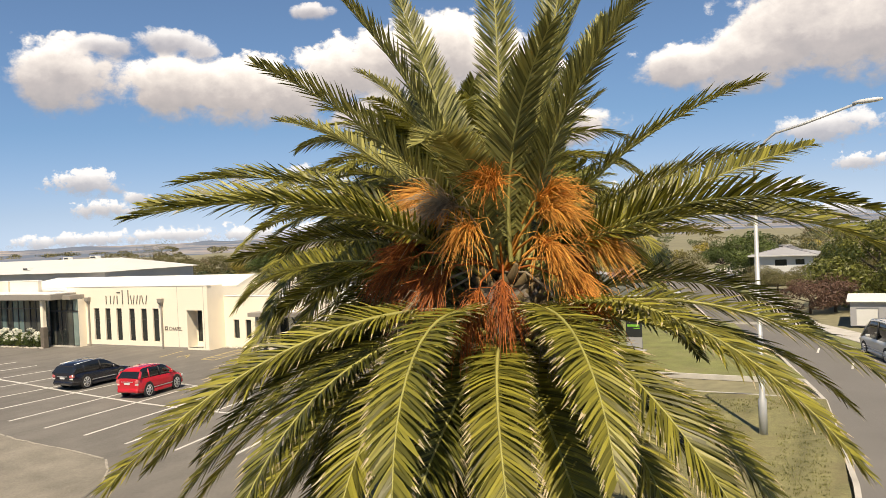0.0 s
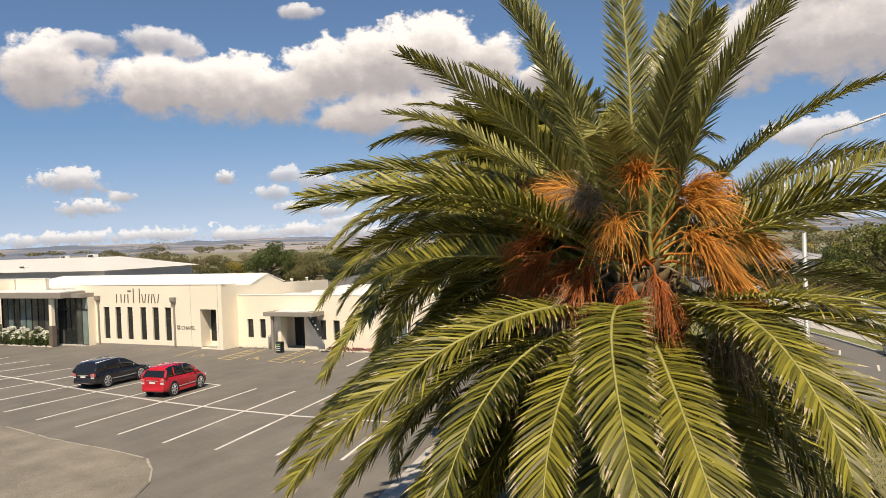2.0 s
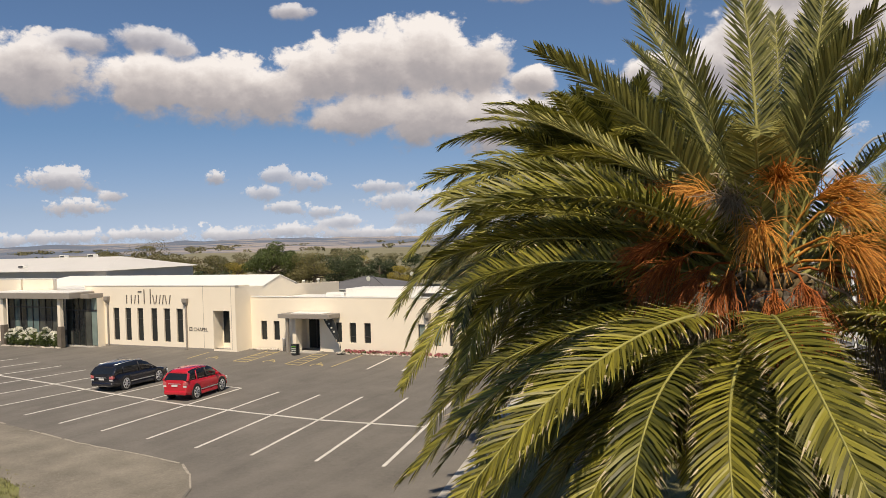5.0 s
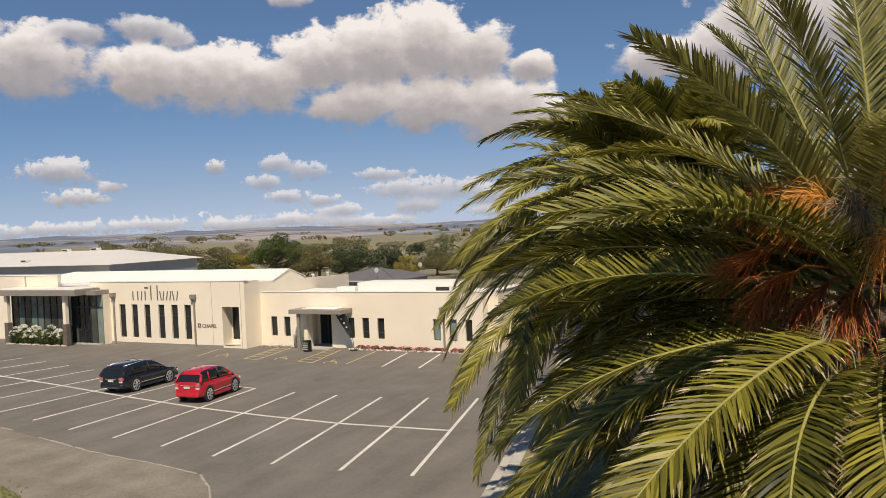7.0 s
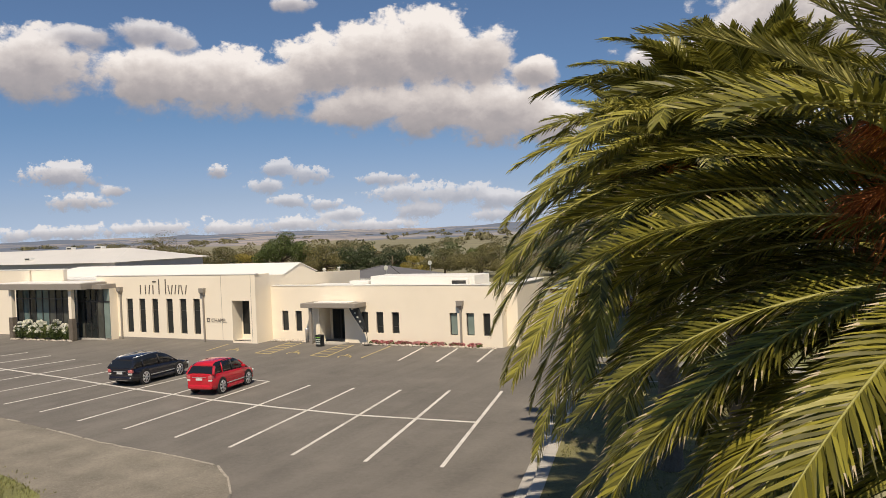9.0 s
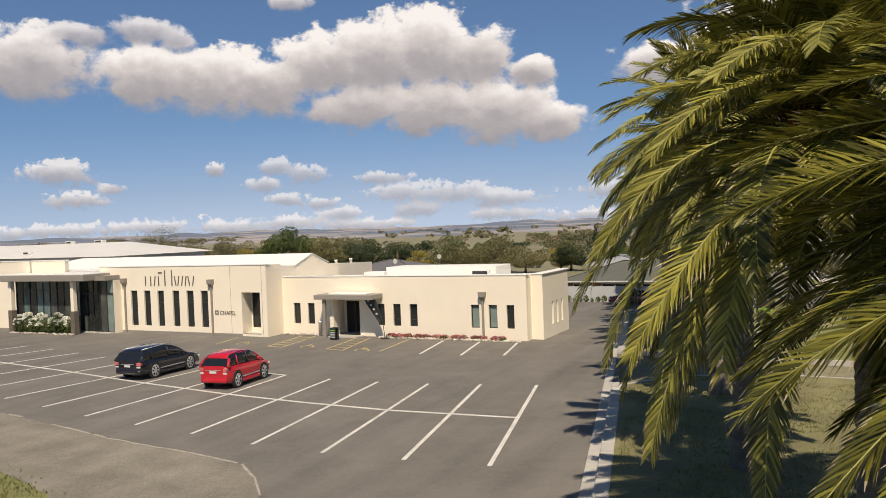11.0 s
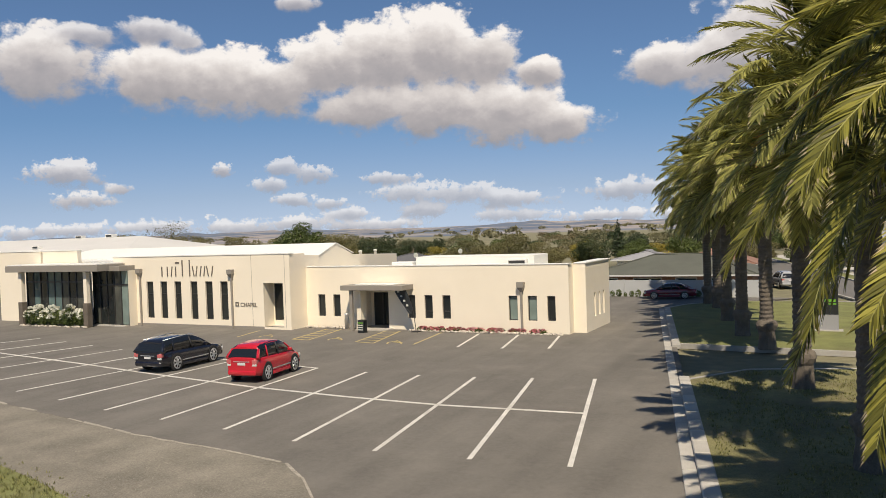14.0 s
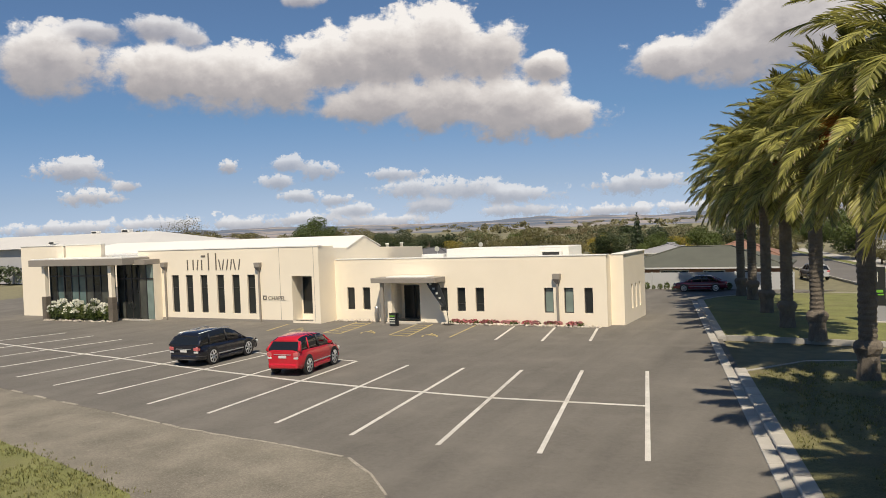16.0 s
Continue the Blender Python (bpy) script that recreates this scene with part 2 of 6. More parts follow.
def part(name, bm, mat, parent=None, label="", smooth=False):
    ob = new(name, bm if isinstance(bm, bpy.types.Mesh) else mesh_of(name, bm, mat, smooth))
    ob.parent = parent
    if label:
        tagged(ob, label)
    return ob


def empty(name, m=None, **tags):
    ob = new(name)
    ob.empty_display_size = 0.2
    if m:
        ob.matrix_world = m
    return tagged(ob, **tags)


def add_box(bm, a, b, bevel=0.0, mi=0):
    """A box between the corners a and b, with bevelled edges if asked."""
    t = bmesh.new()
    vs = [t.verts.new((x, y, z)) for x in (a[0], b[0]) for y in (a[1], b[1]) for z in (a[2], b[2])]
    for q in ((0, 1, 3, 2), (4, 6, 7, 5), (0, 4, 5, 1), (2, 3, 7, 6), (0, 2, 6, 4), (1, 5, 7, 3)):
        t.faces.new([vs[i] for i in q])
    if bevel:
        bmesh.ops.bevel(t, geom=t.edges[:], offset=bevel, segments=1, affect="EDGES", clamp_overlap=True)
    bmesh.ops.recalc_face_normals(t, faces=t.faces[:])
    join(bm, t, mi)
    return bm


def join(bm, t, mi=0, m=None):
    t.verts.index_update()
    vs = [bm.verts.new(m @ v.co if m else v.co) for v in t.verts]
    for f in t.faces:
        g = bm.faces.new([vs[v.index] for v in f.verts])
        g.material_index = mi
        g.smooth = f.smooth
    t.free()
    return bm


def box(a, b, bevel=0.0):
    return add_box(bmesh.new(), a, b, bevel)


def add_prism(bm, pts, z0, z1, mi=0):
    """An upright prism over a flat outline of (x, y) points."""
    t = bmesh.new()
    lo = [t.verts.new((x, y, z0)) for x, y in pts]
    hi = [t.verts.new((x, y, z1)) for x, y in pts]
    t.faces.new(lo[::-1])
    t.faces.new(hi)
    for i in range(len(pts)):
        j = (i + 1) % len(pts)
        t.faces.new((lo[i], lo[j], hi[j], hi[i]))
    bmesh.ops.recalc_face_normals(t, faces=t.faces[:])
    return join(bm, t, mi)


def prism(pts, z0, z1):
    return add_prism(bmesh.new(), pts, z0, z1)


def add_tube(bm, pts, radii, sides=6, mi=0, cap=True):
    """A tapered tube along points."""
    rings = []
    for i, p in enumerate(pts):
        p = Vector(p)
        d = (Vector(pts[min(i + 1, len(pts) - 1)]) - Vector(pts[max(i - 1, 0)])).normalized()
        u = d.orthogonal().normalized() if abs(d.z) > 0.9 else d.cross(Vector((0, 0, 1))).normalized()
        w = d.cross(u)
        r = radii[i] if isinstance(radii, (list, tuple)) else radii
        rings.append([bm.verts.new(p + r * (math.cos(2 * math.pi * k / sides) * u + math.sin(2 * math.pi * k / sides) * w)) for k in range(sides)])
    for a, b in zip(rings, rings[1:]):
        for k in range(sides):
            f = bm.faces.new((a[k], a[(k + 1) % sides], b[(k + 1) % sides], b[k]))
            f.material_index = mi
            f.smooth = True
    if cap:
        for r in (rings[0][::-1], rings[-1]):
            bm.faces.new(r).material_index = mi
    return bm


def tube(pts, radii, sides=6):
    return add_tube(bmesh.new(), pts, radii, sides)


# ---- ground ----
def sheet(name, pts, z, mat, label, category, depth=0.05, kind="structure"):
    return tagged(part(name, prism(pts, z - depth, z), mat), label, category, kind=kind)


bm = bmesh.new()
RINGS = [0, 60, 120, 250, 500, 1000, 2000, 3300, 4800]
ring_v = []
for r in RINGS[1:]:
    ring_v.append([bm.verts.new((r * math.sin(k * math.pi / 24), r * math.cos(k * math.pi / 24), -0.12)) for k in range(48)])
bm.faces.new(ring_v[0])
for a, b in zip(ring_v, ring_v[1:]):
    for k in range(48):
        bm.faces.new((a[k], a[(k + 1) % 48], b[(k + 1) % 48], b[k]))
bmesh.ops.recalc_face_normals(bm, faces=bm.faces[:])
for f in bm.faces:
    if f.normal.z < 0:
        f.normal_flip()
tagged(part("ground", bm, EARTH), "flat grassy ground reaching out to the horizon", "ground", kind="structure")


def kerb_x(y):
    """The line of the kerb between car park and lawn."""
    return -8.83 - 0.219 * (y - 15.9)


CAR_PARK = [(-75, 57.2), (-75, -30), (-4.0, -30)] + [(kerb_x(y) + 0.05, y) for y in (-8, 2, 14, 25, 36, 49)] + [(-15.2, 52.5), (-9, 57.2)]
sheet("car_park", CAR_PARK, 0.0, ASPHALT, "worn grey asphalt of an open car park", "car park")
GRAVEL_EDGE = [(-60, 22.6), (-46, 20.2), (-38, 18.6), (-31.2, 17.18), (-27.3, 16.45), (-23.9, 15.77), (-20.3, 15.42), (-18.1, 15.02), (-17.1, 14.3), (-16.0, 13.2), (-14.4, 10.6), (-12.5, 6)]
sheet("gravel_area", GRAVEL_EDGE + [(-12.5, -10), (-60, -10)], 0.012, GRAVEL, "pale gravel yard with a ragged edge beside the asphalt", "gravel")
VERGE = [(-60, 18.0), (-38, 15.4), (-29.5, 13.6), (-24.8, 12.5), (-22.6, 11.95), (-20.8, 11.4), (-18.4, 9.6), (-16, 6), (-16, -10), (-60, -10)]
sheet("grass_verge", VERGE, 0.04, GRASS_VERGE, "patchy green grass verge beside the gravel", "grass", 0.03)
PATH_N, PATH_F = 27.0, 34.9
def interp_line(line, y):
    """x on a line of (x, y) points with rising y."""
    for (xa, ya), (xb, yb) in zip(line, line[1:]):
        if ya <= y <= yb:
            return xa + (xb - xa) * (y - ya) / (yb - ya)
    return line[-1][0]


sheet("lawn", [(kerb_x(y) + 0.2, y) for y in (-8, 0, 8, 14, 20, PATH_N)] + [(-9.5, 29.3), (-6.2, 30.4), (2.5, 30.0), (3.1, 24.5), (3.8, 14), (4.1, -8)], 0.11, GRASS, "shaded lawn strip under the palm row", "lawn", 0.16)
# same grass as the near lawn, its sunlight given by the lighter colour
sheet("lawn", [(kerb_x(PATH_F) + 0.2, PATH_F), (kerb_x(42) + 0.2, 42), (kerb_x(49) + 0.2, 49), (-15.2, 51), (-13.2, 53.2), (-9, 53.8), (-3.9, 53), (-2.1, 46.5), (-0.2, 40), (1.6, 33.9), (-5, 34.2), (-9.8, 34.6)], 0.11, GRASS_VERGE, "lawn under the far palms in a lighter sunlit tone", "lawn", 0.16)
ROAD_LEFT = [(4.6, -60), (4.0, 10), (3.5, 20), (2.4, 30), (0.0, 40), (-1.9, 46.5), (-5.5, 54), (-13, 80), (-25, 120)]
ROAD_RIGHT = [(-17, 120), (-7.5, 80), (-2.1, 54), (1.1, 48), (3.4, 43), (5.8, 38), (8.4, 30), (10, 20), (11, 10), (12, -60)]
sheet("road", ROAD_LEFT + ROAD_RIGHT, -0.03, ROAD, "grey asphalt street beside the lawn", "road")
sheet("verge", [(x + 0.16, y) for x, y in ROAD_RIGHT] + [(x + 1.2, y) for x, y in ROAD_RIGHT[::-1]], 0.05, GRASS_VERGE, "dry mown grass verge along the street", "verge", 0.15)
sheet("pavement", [(x + 1.25, y) for x, y in ROAD_RIGHT] + [(x + 3.2, y) for x, y in ROAD_RIGHT[::-1]], 0.06, CONCRETE, "pale concrete pavement along the street", "pavement", 0.15)
street_kerb = empty("street_kerb", label="pale concrete kerb along both sides of the street", category="kerb", kind="structure")
for line, dx in ((ROAD_LEFT, 0.0), (ROAD_RIGHT, 0.0)):
    for a, b in zip(line, line[1:]):
        part("kerb_strip", prism([(a[0] + dx, a[1]), (b[0] + dx, b[1]), (b[0] + dx + 0.15, b[1]), (a[0] + dx + 0.15, a[1])], -0.1, 0.075), CONCRETE, street_kerb)
for y in (33, 37.5, 42):
    strip_x = 0.5 * (interp_line(ROAD_LEFT, y) + interp_line(ROAD_RIGHT[::-1], y))
    part("centre_dash", box((strip_x - 0.05, y, -0.04), (strip_x + 0.05, y + 1.6, -0.024)), PAINT_WHITE, street_kerb)

# white bay lines of the double row, with its middle line
# near and far end of each line
BAYS = [(-11.95, 17.05, -14.17, 26.8), (-14.26, 16.8, -16.25, 26.35), (-16.7, 16.64, -18.26, 25.9), (-19.15, 16.7, -20.4, 25.72), (-21.78, 17.05, -22.65, 25.7), (-24.44, 17.33, -25.05, 25.9), (-27.2, 17.66, -27.4, 26.15),
        (-30.1, 18.25, -29.75, 26.45), (-33.06, 18.8, -32.2, 26.8), (-36.1, 19.5, -35.0, 27.2), (-39.2, 20.2, -37.8, 27.6), (-42.4, 20.9, -40.65, 28.25), (-45.6, 21.6, -43.5, 28.9), (-48.8, 22.4, -46.4, 29.5)]


def strip(a, b, width, z=0.006, mat=None, name="painted_line", label="worn white painted parking bay line", group="bay lines"):
    a, b = Vector((*a, 0)), Vector((*b, 0))
    n = (b - a).cross(Vector((0, 0, 1))).normalized() * width / 2
    ob = part(name, prism([(p.x, p.y) for p in (a - n, b - n, b + n, a + n)], z - 0.012, z), mat or PAINT_WHITE)
    return tagged(ob, label, "road marking", group)


for xn, yn, xf, yf in BAYS:
    strip((xn, yn), (xf, yf), 0.12)
mids = [(-13.09, 21.89), (-17.4, 21.57), (-21.0, 21.7), (-25.0, 22.05), (-30.6, 22.9), (-36.0, 23.9), (-42.4, 24.9), (-50, 26.2)]
for a, b in zip(mids, mids[1:]):
    strip(a, b, 0.12, 0.012, label="white middle line between two rows of bays")
for a, b in (((-18.7, 36.6), (-17.91, 32.8)), ((-20.75, 36.5), (-19.89, 32.33)), ((-22.85, 36.5), (-22.0, 32.24))):
    strip(a, b, 0.12, group="front bay lines")
strip((-32.2, 26.8), (-25.05, 25.9), 0.1)


def yellow(a, b, z=0.006, w=0.1):
    strip(a, b, w, z, PAINT_YELLOW, label="faded yellow painted parking line", group="yellow lines")


# hatched bays: near left, near right, far left and far right corners
for nl, nr, fl, fr in (((-31.4, 32.58), (-30.37, 32.5), (-32.05, 36.5), (-31.1, 36.5)), ((-27.6, 32.55), (-26.47, 32.34), (-28.25, 36.5), (-27.4, 36.5))):
    yellow(nl, fl)
    yellow(nr, fr)
    yellow(nl, nr, 0.012)
    for k in range(1, 6):
        f = k / 5.6
        yellow((nl[0] + (fl[0] - nl[0]) * f, nl[1] + (fl[1] - nl[1]) * f), (nr[0] + (fr[0] - nr[0]) * f, nr[1] + (fr[1] - nr[1]) * f), 0.012, 0.07)
yellow((-24.95, 36.5), (-24.37, 32.47))
yellow((-35.6, 35.1), (-35.0, 32.6))
# faded wheelchair marks: a ring, a back and a foot
for x, y in ((-29.2, 33.1), (-25.6, 32.75), (-33.6, 33.2)):
    ring = [(x + 0.28 * math.cos(k * math.pi / 5), y + 0.42 * math.sin(k * math.pi / 5)) for k in range(8)]
    for a, b in zip(ring, ring[1:]):
        yellow(a, b, 0.006, 0.07)
    yellow((x - 0.05, y + 0.1), (x - 0.2, y + 0.75), 0.012, 0.08)
    yellow((x - 0.05, y + 0.12), (x + 0.45, y + 0.02), 0.018, 0.08)
    yellow((x + 0.4, y + 0.05), (x + 0.62, y - 0.35), 0.024, 0.08)

# thin broken pale edge between gravel and asphalt
edge = empty("gravel_edging", label="thin broken pale edging along the gravel", category="edging", kind="structure")
rng = random.Random(21)
for a, b in zip(GRAVEL_EDGE, GRAVEL_EDGE[1:-1]):
    n = max(1, int(math.hypot(b[0] - a[0], b[1] - a[1]) / 0.8))
    u = Vector((b[0] - a[0], b[1] - a[1], 0)) / n
    side = u.cross(Vector((0, 0, 1))).normalized()
    for i in range(n):
        p = Vector((*a, 0)) + u * i + side * rng.uniform(-0.03, 0.03)
        q = Vector((*a, 0)) + u * (i + rng.uniform(0.82, 1.0)) + side * rng.uniform(-0.03, 0.03)
        w0, w1 = side * rng.uniform(0.02, 0.05), side * rng.uniform(0.02, 0.05)
        m = (p + q) / 2 + side * rng.uniform(-0.03, 0.03)
        part("edging_piece", prism([(v.x, v.y) for v in (p - w0, m - w1, q - w0, q + w1, m + w0 * 1.3, p + w1)], -0.02, 0.02), PALE_EDGE if rng.random() < 0.8 else ASPHALT, edge)


def inside(pts, x, y):
    """Whether a point lies in a flat outline."""
    hit = False
    for (xa, ya), (xb, yb) in zip(pts, pts[1:] + pts[:1]):
        if (ya > y) != (yb > y) and x < xa + (xb - xa) * (y - ya) / (yb - ya):
            hit = not hit
    return hit


def tufts(seed, pts, box_, z, count, tall, label):
    """Loose tufts of grass blades over an outline, thinner at its rim and in bare spots."""
    rng = random.Random(seed)
    vs, fs = [], []
    while len(fs) < count:
        x, y = rng.uniform(box_[0], box_[1]), rng.uniform(box_[2], box_[3])
        if not inside(pts, x, y) or noise.noise(Vector((x * 0.55, y * 0.55, seed))) < -0.12 + 0.25 * rng.random() - 0.2:
            continue
        for _ in range(6):
            bx, by, a = x + rng.gauss(0, 0.05), y + rng.gauss(0, 0.05), rng.uniform(0, 6.28)
            h, w = tall * rng.uniform(0.5, 1.3), rng.uniform(0.008, 0.016)
            k = len(vs)
            vs += [(bx - w * math.sin(a), by + w * math.cos(a), z - 0.01), (bx + w * math.sin(a), by - w * math.cos(a), z - 0.01), (bx + h * 0.6 * math.cos(a), by + h * 0.6 * math.sin(a), z + h)]
            fs.append((k, k + 1, k + 2))
    me = bpy.data.meshes.new("grass_tufts")
    me.from_pydata(vs, [], fs)
    me.materials.append(GRASS_BLADE)
    tagged(part("grass_tufts", me, None), label, "grass", kind="stuff")


tufts(3, VERGE, (-34, -15.8, 6, 14.5), 0.04, 26000, 0.07, "rough green grass blades on the verge")
tufts(4, [(x, y + 0.45) for x, y in VERGE[:7]] + [(x + 0.4, y) for x, y in VERGE[7:]], (-34, -15.4, 6, 15.0), 0.03, 3500, 0.05, "stray grass tufts at the gravel's rim")
NEAR_LAWN = [(kerb_x(y) + 0.35, y) for y in (6, 14, 20, 26.8)] + [(-9.5, 29.0), (-6.2, 30.1), (2.2, 29.7), (3.0, 20), (3.4, 6)]
tufts(5, NEAR_LAWN, (-12.5, 3.5, 6, 30.2), 0.11, 42000, 0.06, "short patchy lawn grass under the palms")
# loose stones on the gravel
rng = random.Random(31)
vs, fs = [], []
while len(vs) < 16000:
    x, y = rng.uniform(-36, -12.6), rng.uniform(6, 18.2)
    if not inside(GRAVEL_EDGE + [(-12.5, -10), (-60, -10)], x, y) or inside(VERGE, x, y):
        continue
    r, a, k = rng.uniform(0.008, 0.02), rng.uniform(0, 6.28), len(vs)
    vs += [(x + r * math.cos(a + t), y + r * math.sin(a + t), 0.011) for t in (0, 2.1, 4.2)] + [(x, y, 0.012 + r * 0.8)]
    fs += [(k, k + 1, k + 3), (k + 1, k + 2, k + 3), (k + 2, k, k + 3)]
me = bpy.data.meshes.new("gravel_stones")
me.from_pydata(vs, [], fs)
me.materials.append(GRAVEL_STONE)
tagged(part("gravel_stones", me, None), "loose pale stones scattered over the gravel", "gravel", kind="stuff")

# kerb between car park and lawn: one thing of many blocks
kerb = empty("kerb", label="pale concrete kerb and channel beside the lawn", category="kerb", kind="structure")
KB = mesh_of("kerb_block", box((-0.46, 0, -0.1), (-0.16, 0.97, 0.035), 0.012), CONCRETE)
KT = mesh_of("kerb_block", box((-0.155, 0, -0.1), (0.2, 0.97, 0.125), 0.025), CONCRETE)
y = -7.9
while y < 49:
    for me in (KB, KT):
        if me is KT and PATH_N - 0.3 < y < PATH_F - 0.5:
            continue
        k = part("kerb_block", me, None, kerb)
        k.matrix_world = pose(kerb_x(y), y, 0, 0, 0, math.degrees(math.atan(0.219)))
    y += 0.985
lawn_kerb = empty("lawn_edging", label="thin pale concrete edging round the lawn ends", category="edging", kind="structure")
for pts in ([(kerb_x(PATH_F) + 0.1, PATH_F - 0.1), (-9.8, 34.5), (-5, 34.1), (1.6, 33.8)], [(kerb_x(PATH_N) + 0.1, PATH_N + 0.1), (-9.5, 29.4), (-6.2, 30.5), (2.4, 30.1)], [(kerb_x(49), 49.1), (-15.3, 51.1), (-13.3, 53.3), (-9, 53.9), (-1, 53.4)]):
    for a, b in zip(pts, pts[1:]):
        d = Vector((b[0] - a[0], b[1] - a[1], 0))
        n = d.cross(Vector((0, 0, 1))).normalized() * 0.07
        a, b = Vector((*a, 0)), Vector((*b, 0))
        part("edging_strip", prism([(p.x, p.y) for p in (a - n, b - n, b + n, a + n)], -0.1, 0.118), CONCRETE, lawn_kerb)


# ---- palms ----
def frond_mesh(rng, rise, reach, arch, n=150, leaf=0.5, sides=4, leaf_mat=None, wide=1.0, sag=0.1, dead=0.0, fold=14.0, bare=0.1, plume=10.0):
    """One feather frond from the origin out along +x: an arched rib whose chord rises by rise degrees over reach metres, with two combs of leaflets."""
    steps = 16
    a2 = radians(max(arch, 1.0))
    length = reach * a2 / math.sin(a2)
    p, pts, dirs = Vector((0, 0, 0)), [], []
    side = rng.uniform(-0.16, 0.16)
    for i in range(steps + 1):
        s = i / steps
        a = radians(rise + arch * (1 - 2 * s))
        d = Vector((math.cos(a), side * (2 * s - 1), math.sin(a))).normalized()
        pts.append(p.copy())
        dirs.append(d)
        p = p + d * (length / steps)
    bm = bmesh.new()
    add_tube(bm, pts, [0.038 * (1 - 0.87 * (i / steps) ** 0.8) for i in range(steps + 1)], sides, 1, False)
    across = Vector((0, 1, 0))
    lie = radians(fold)
    for sgn in (-1, 1):
        comb, gap = rng.uniform(-3, 3), 0.0
        for i in range(n):
            if gap > 0:
                gap -= 1
                continue
            if rng.random() < 0.012:
                gap = rng.randrange(1, 4)
            s = bare + (1 - bare) * (i + 0.35 * rng.random()) / n
            k = min(int(s * steps), steps - 1)
            f = min(s * steps - k, 1.0)
            b = pts[k].lerp(pts[k + 1], f)
            t = dirs[k].lerp(dirs[k + 1], f).normalized()
            out = (across - t * t.y).normalized()
            up = t.cross(out)
            ln = leaf * min(1.0, 0.3 + 3.4 * (s - bare + 0.02)) * min(1.0, 0.42 + 2.1 * (1 - s)) * rng.uniform(0.93, 1.05)
            phi = radians(62 - 30 * s + comb + rng.gauss(0, 2.0))
            psi = lie + radians(plume * (i % 3 - 1) + rng.gauss(0, 4.5))
            d = t * math.cos(phi) + (sgn * out * math.cos(psi) + up * math.sin(psi)) * math.sin(phi)
            w = d.cross(up * math.cos(psi) - sgn * out * math.sin(psi))
            w = (w + up * rng.uniform(-0.35, 0.35)).normalized() * 0.0155 * wide * rng.uniform(0.85, 1.15)
            drop = Vector((0, 0, -sag * ln * rng.uniform(0.6, 1.4)))
            m, e = b + d * ln * 0.4 + drop * 0.12, b + d * ln * 0.78 + drop * 0.55
            v = [bm.verts.new(q) for q in (b - w * 0.5, b + w * 0.5, m + w, m - w, e + w * 0.62, e - w * 0.62, b + d * ln + drop)]
            bm.faces.new((v[0], v[1], v[2], v[3]))
            bm.faces.new((v[3], v[2], v[4], v[5]))
            bm.faces.new((v[5], v[4], v[6])).material_index = 2 if rng.random() < dead else 0
    return mesh_of("frond", bm, [leaf_mat or LEAF_PALM, RACHIS, LEAF_TIP])


def stalk_mesh(rng, mat, end, strands=150, brush=0.75, hang=0.35, thick=0.0062):
    """A fruit stalk from the origin out to end: a flat stem that bursts into many thin wiry strands."""
    bm = bmesh.new()
    lift = Vector((0, 0, 0.22 * end.length))
    stem = [Vector((0, 0, 0)), end * 0.35 + lift * 0.7, end * 0.7 + lift * 0.8, end]
    add_tube(bm, stem, [0.02, 0.018, 0.015, 0.011], 5, 0, False)
    ahead = (end - stem[2]).normalized()
    for i in range(strands):
        s = rng.random()
        b = stem[2].lerp(stem[3], 0.15 + 0.85 * s)
        r = Vector((rng.gauss(0, 1), rng.gauss(0, 1), rng.gauss(0, 1) * 0.8)).normalized()
        d = (ahead * rng.uniform(0.5, 1.2) + r * rng.uniform(0.15, 0.75)).normalized()
        l1 = brush * rng.uniform(0.5, 1.05)
        kink = Vector((rng.uniform(-1, 1), rng.uniform(-1, 1), rng.uniform(-1, 1))) * 0.05 * l1
        fall = Vector((0, 0, -hang * l1))
        pts = [b, b + d * l1 * 0.35 + kink, b + d * l1 * 0.7 - kink + fall * 0.35, b + d * l1 + fall * rng.uniform(0.7, 1.5)]
        add_tube(bm, pts, [thick, thick * 0.9, thick * 0.8, thick * 0.45], 3, 0, False)
    return mesh_of("fruit_stalk", bm, mat)


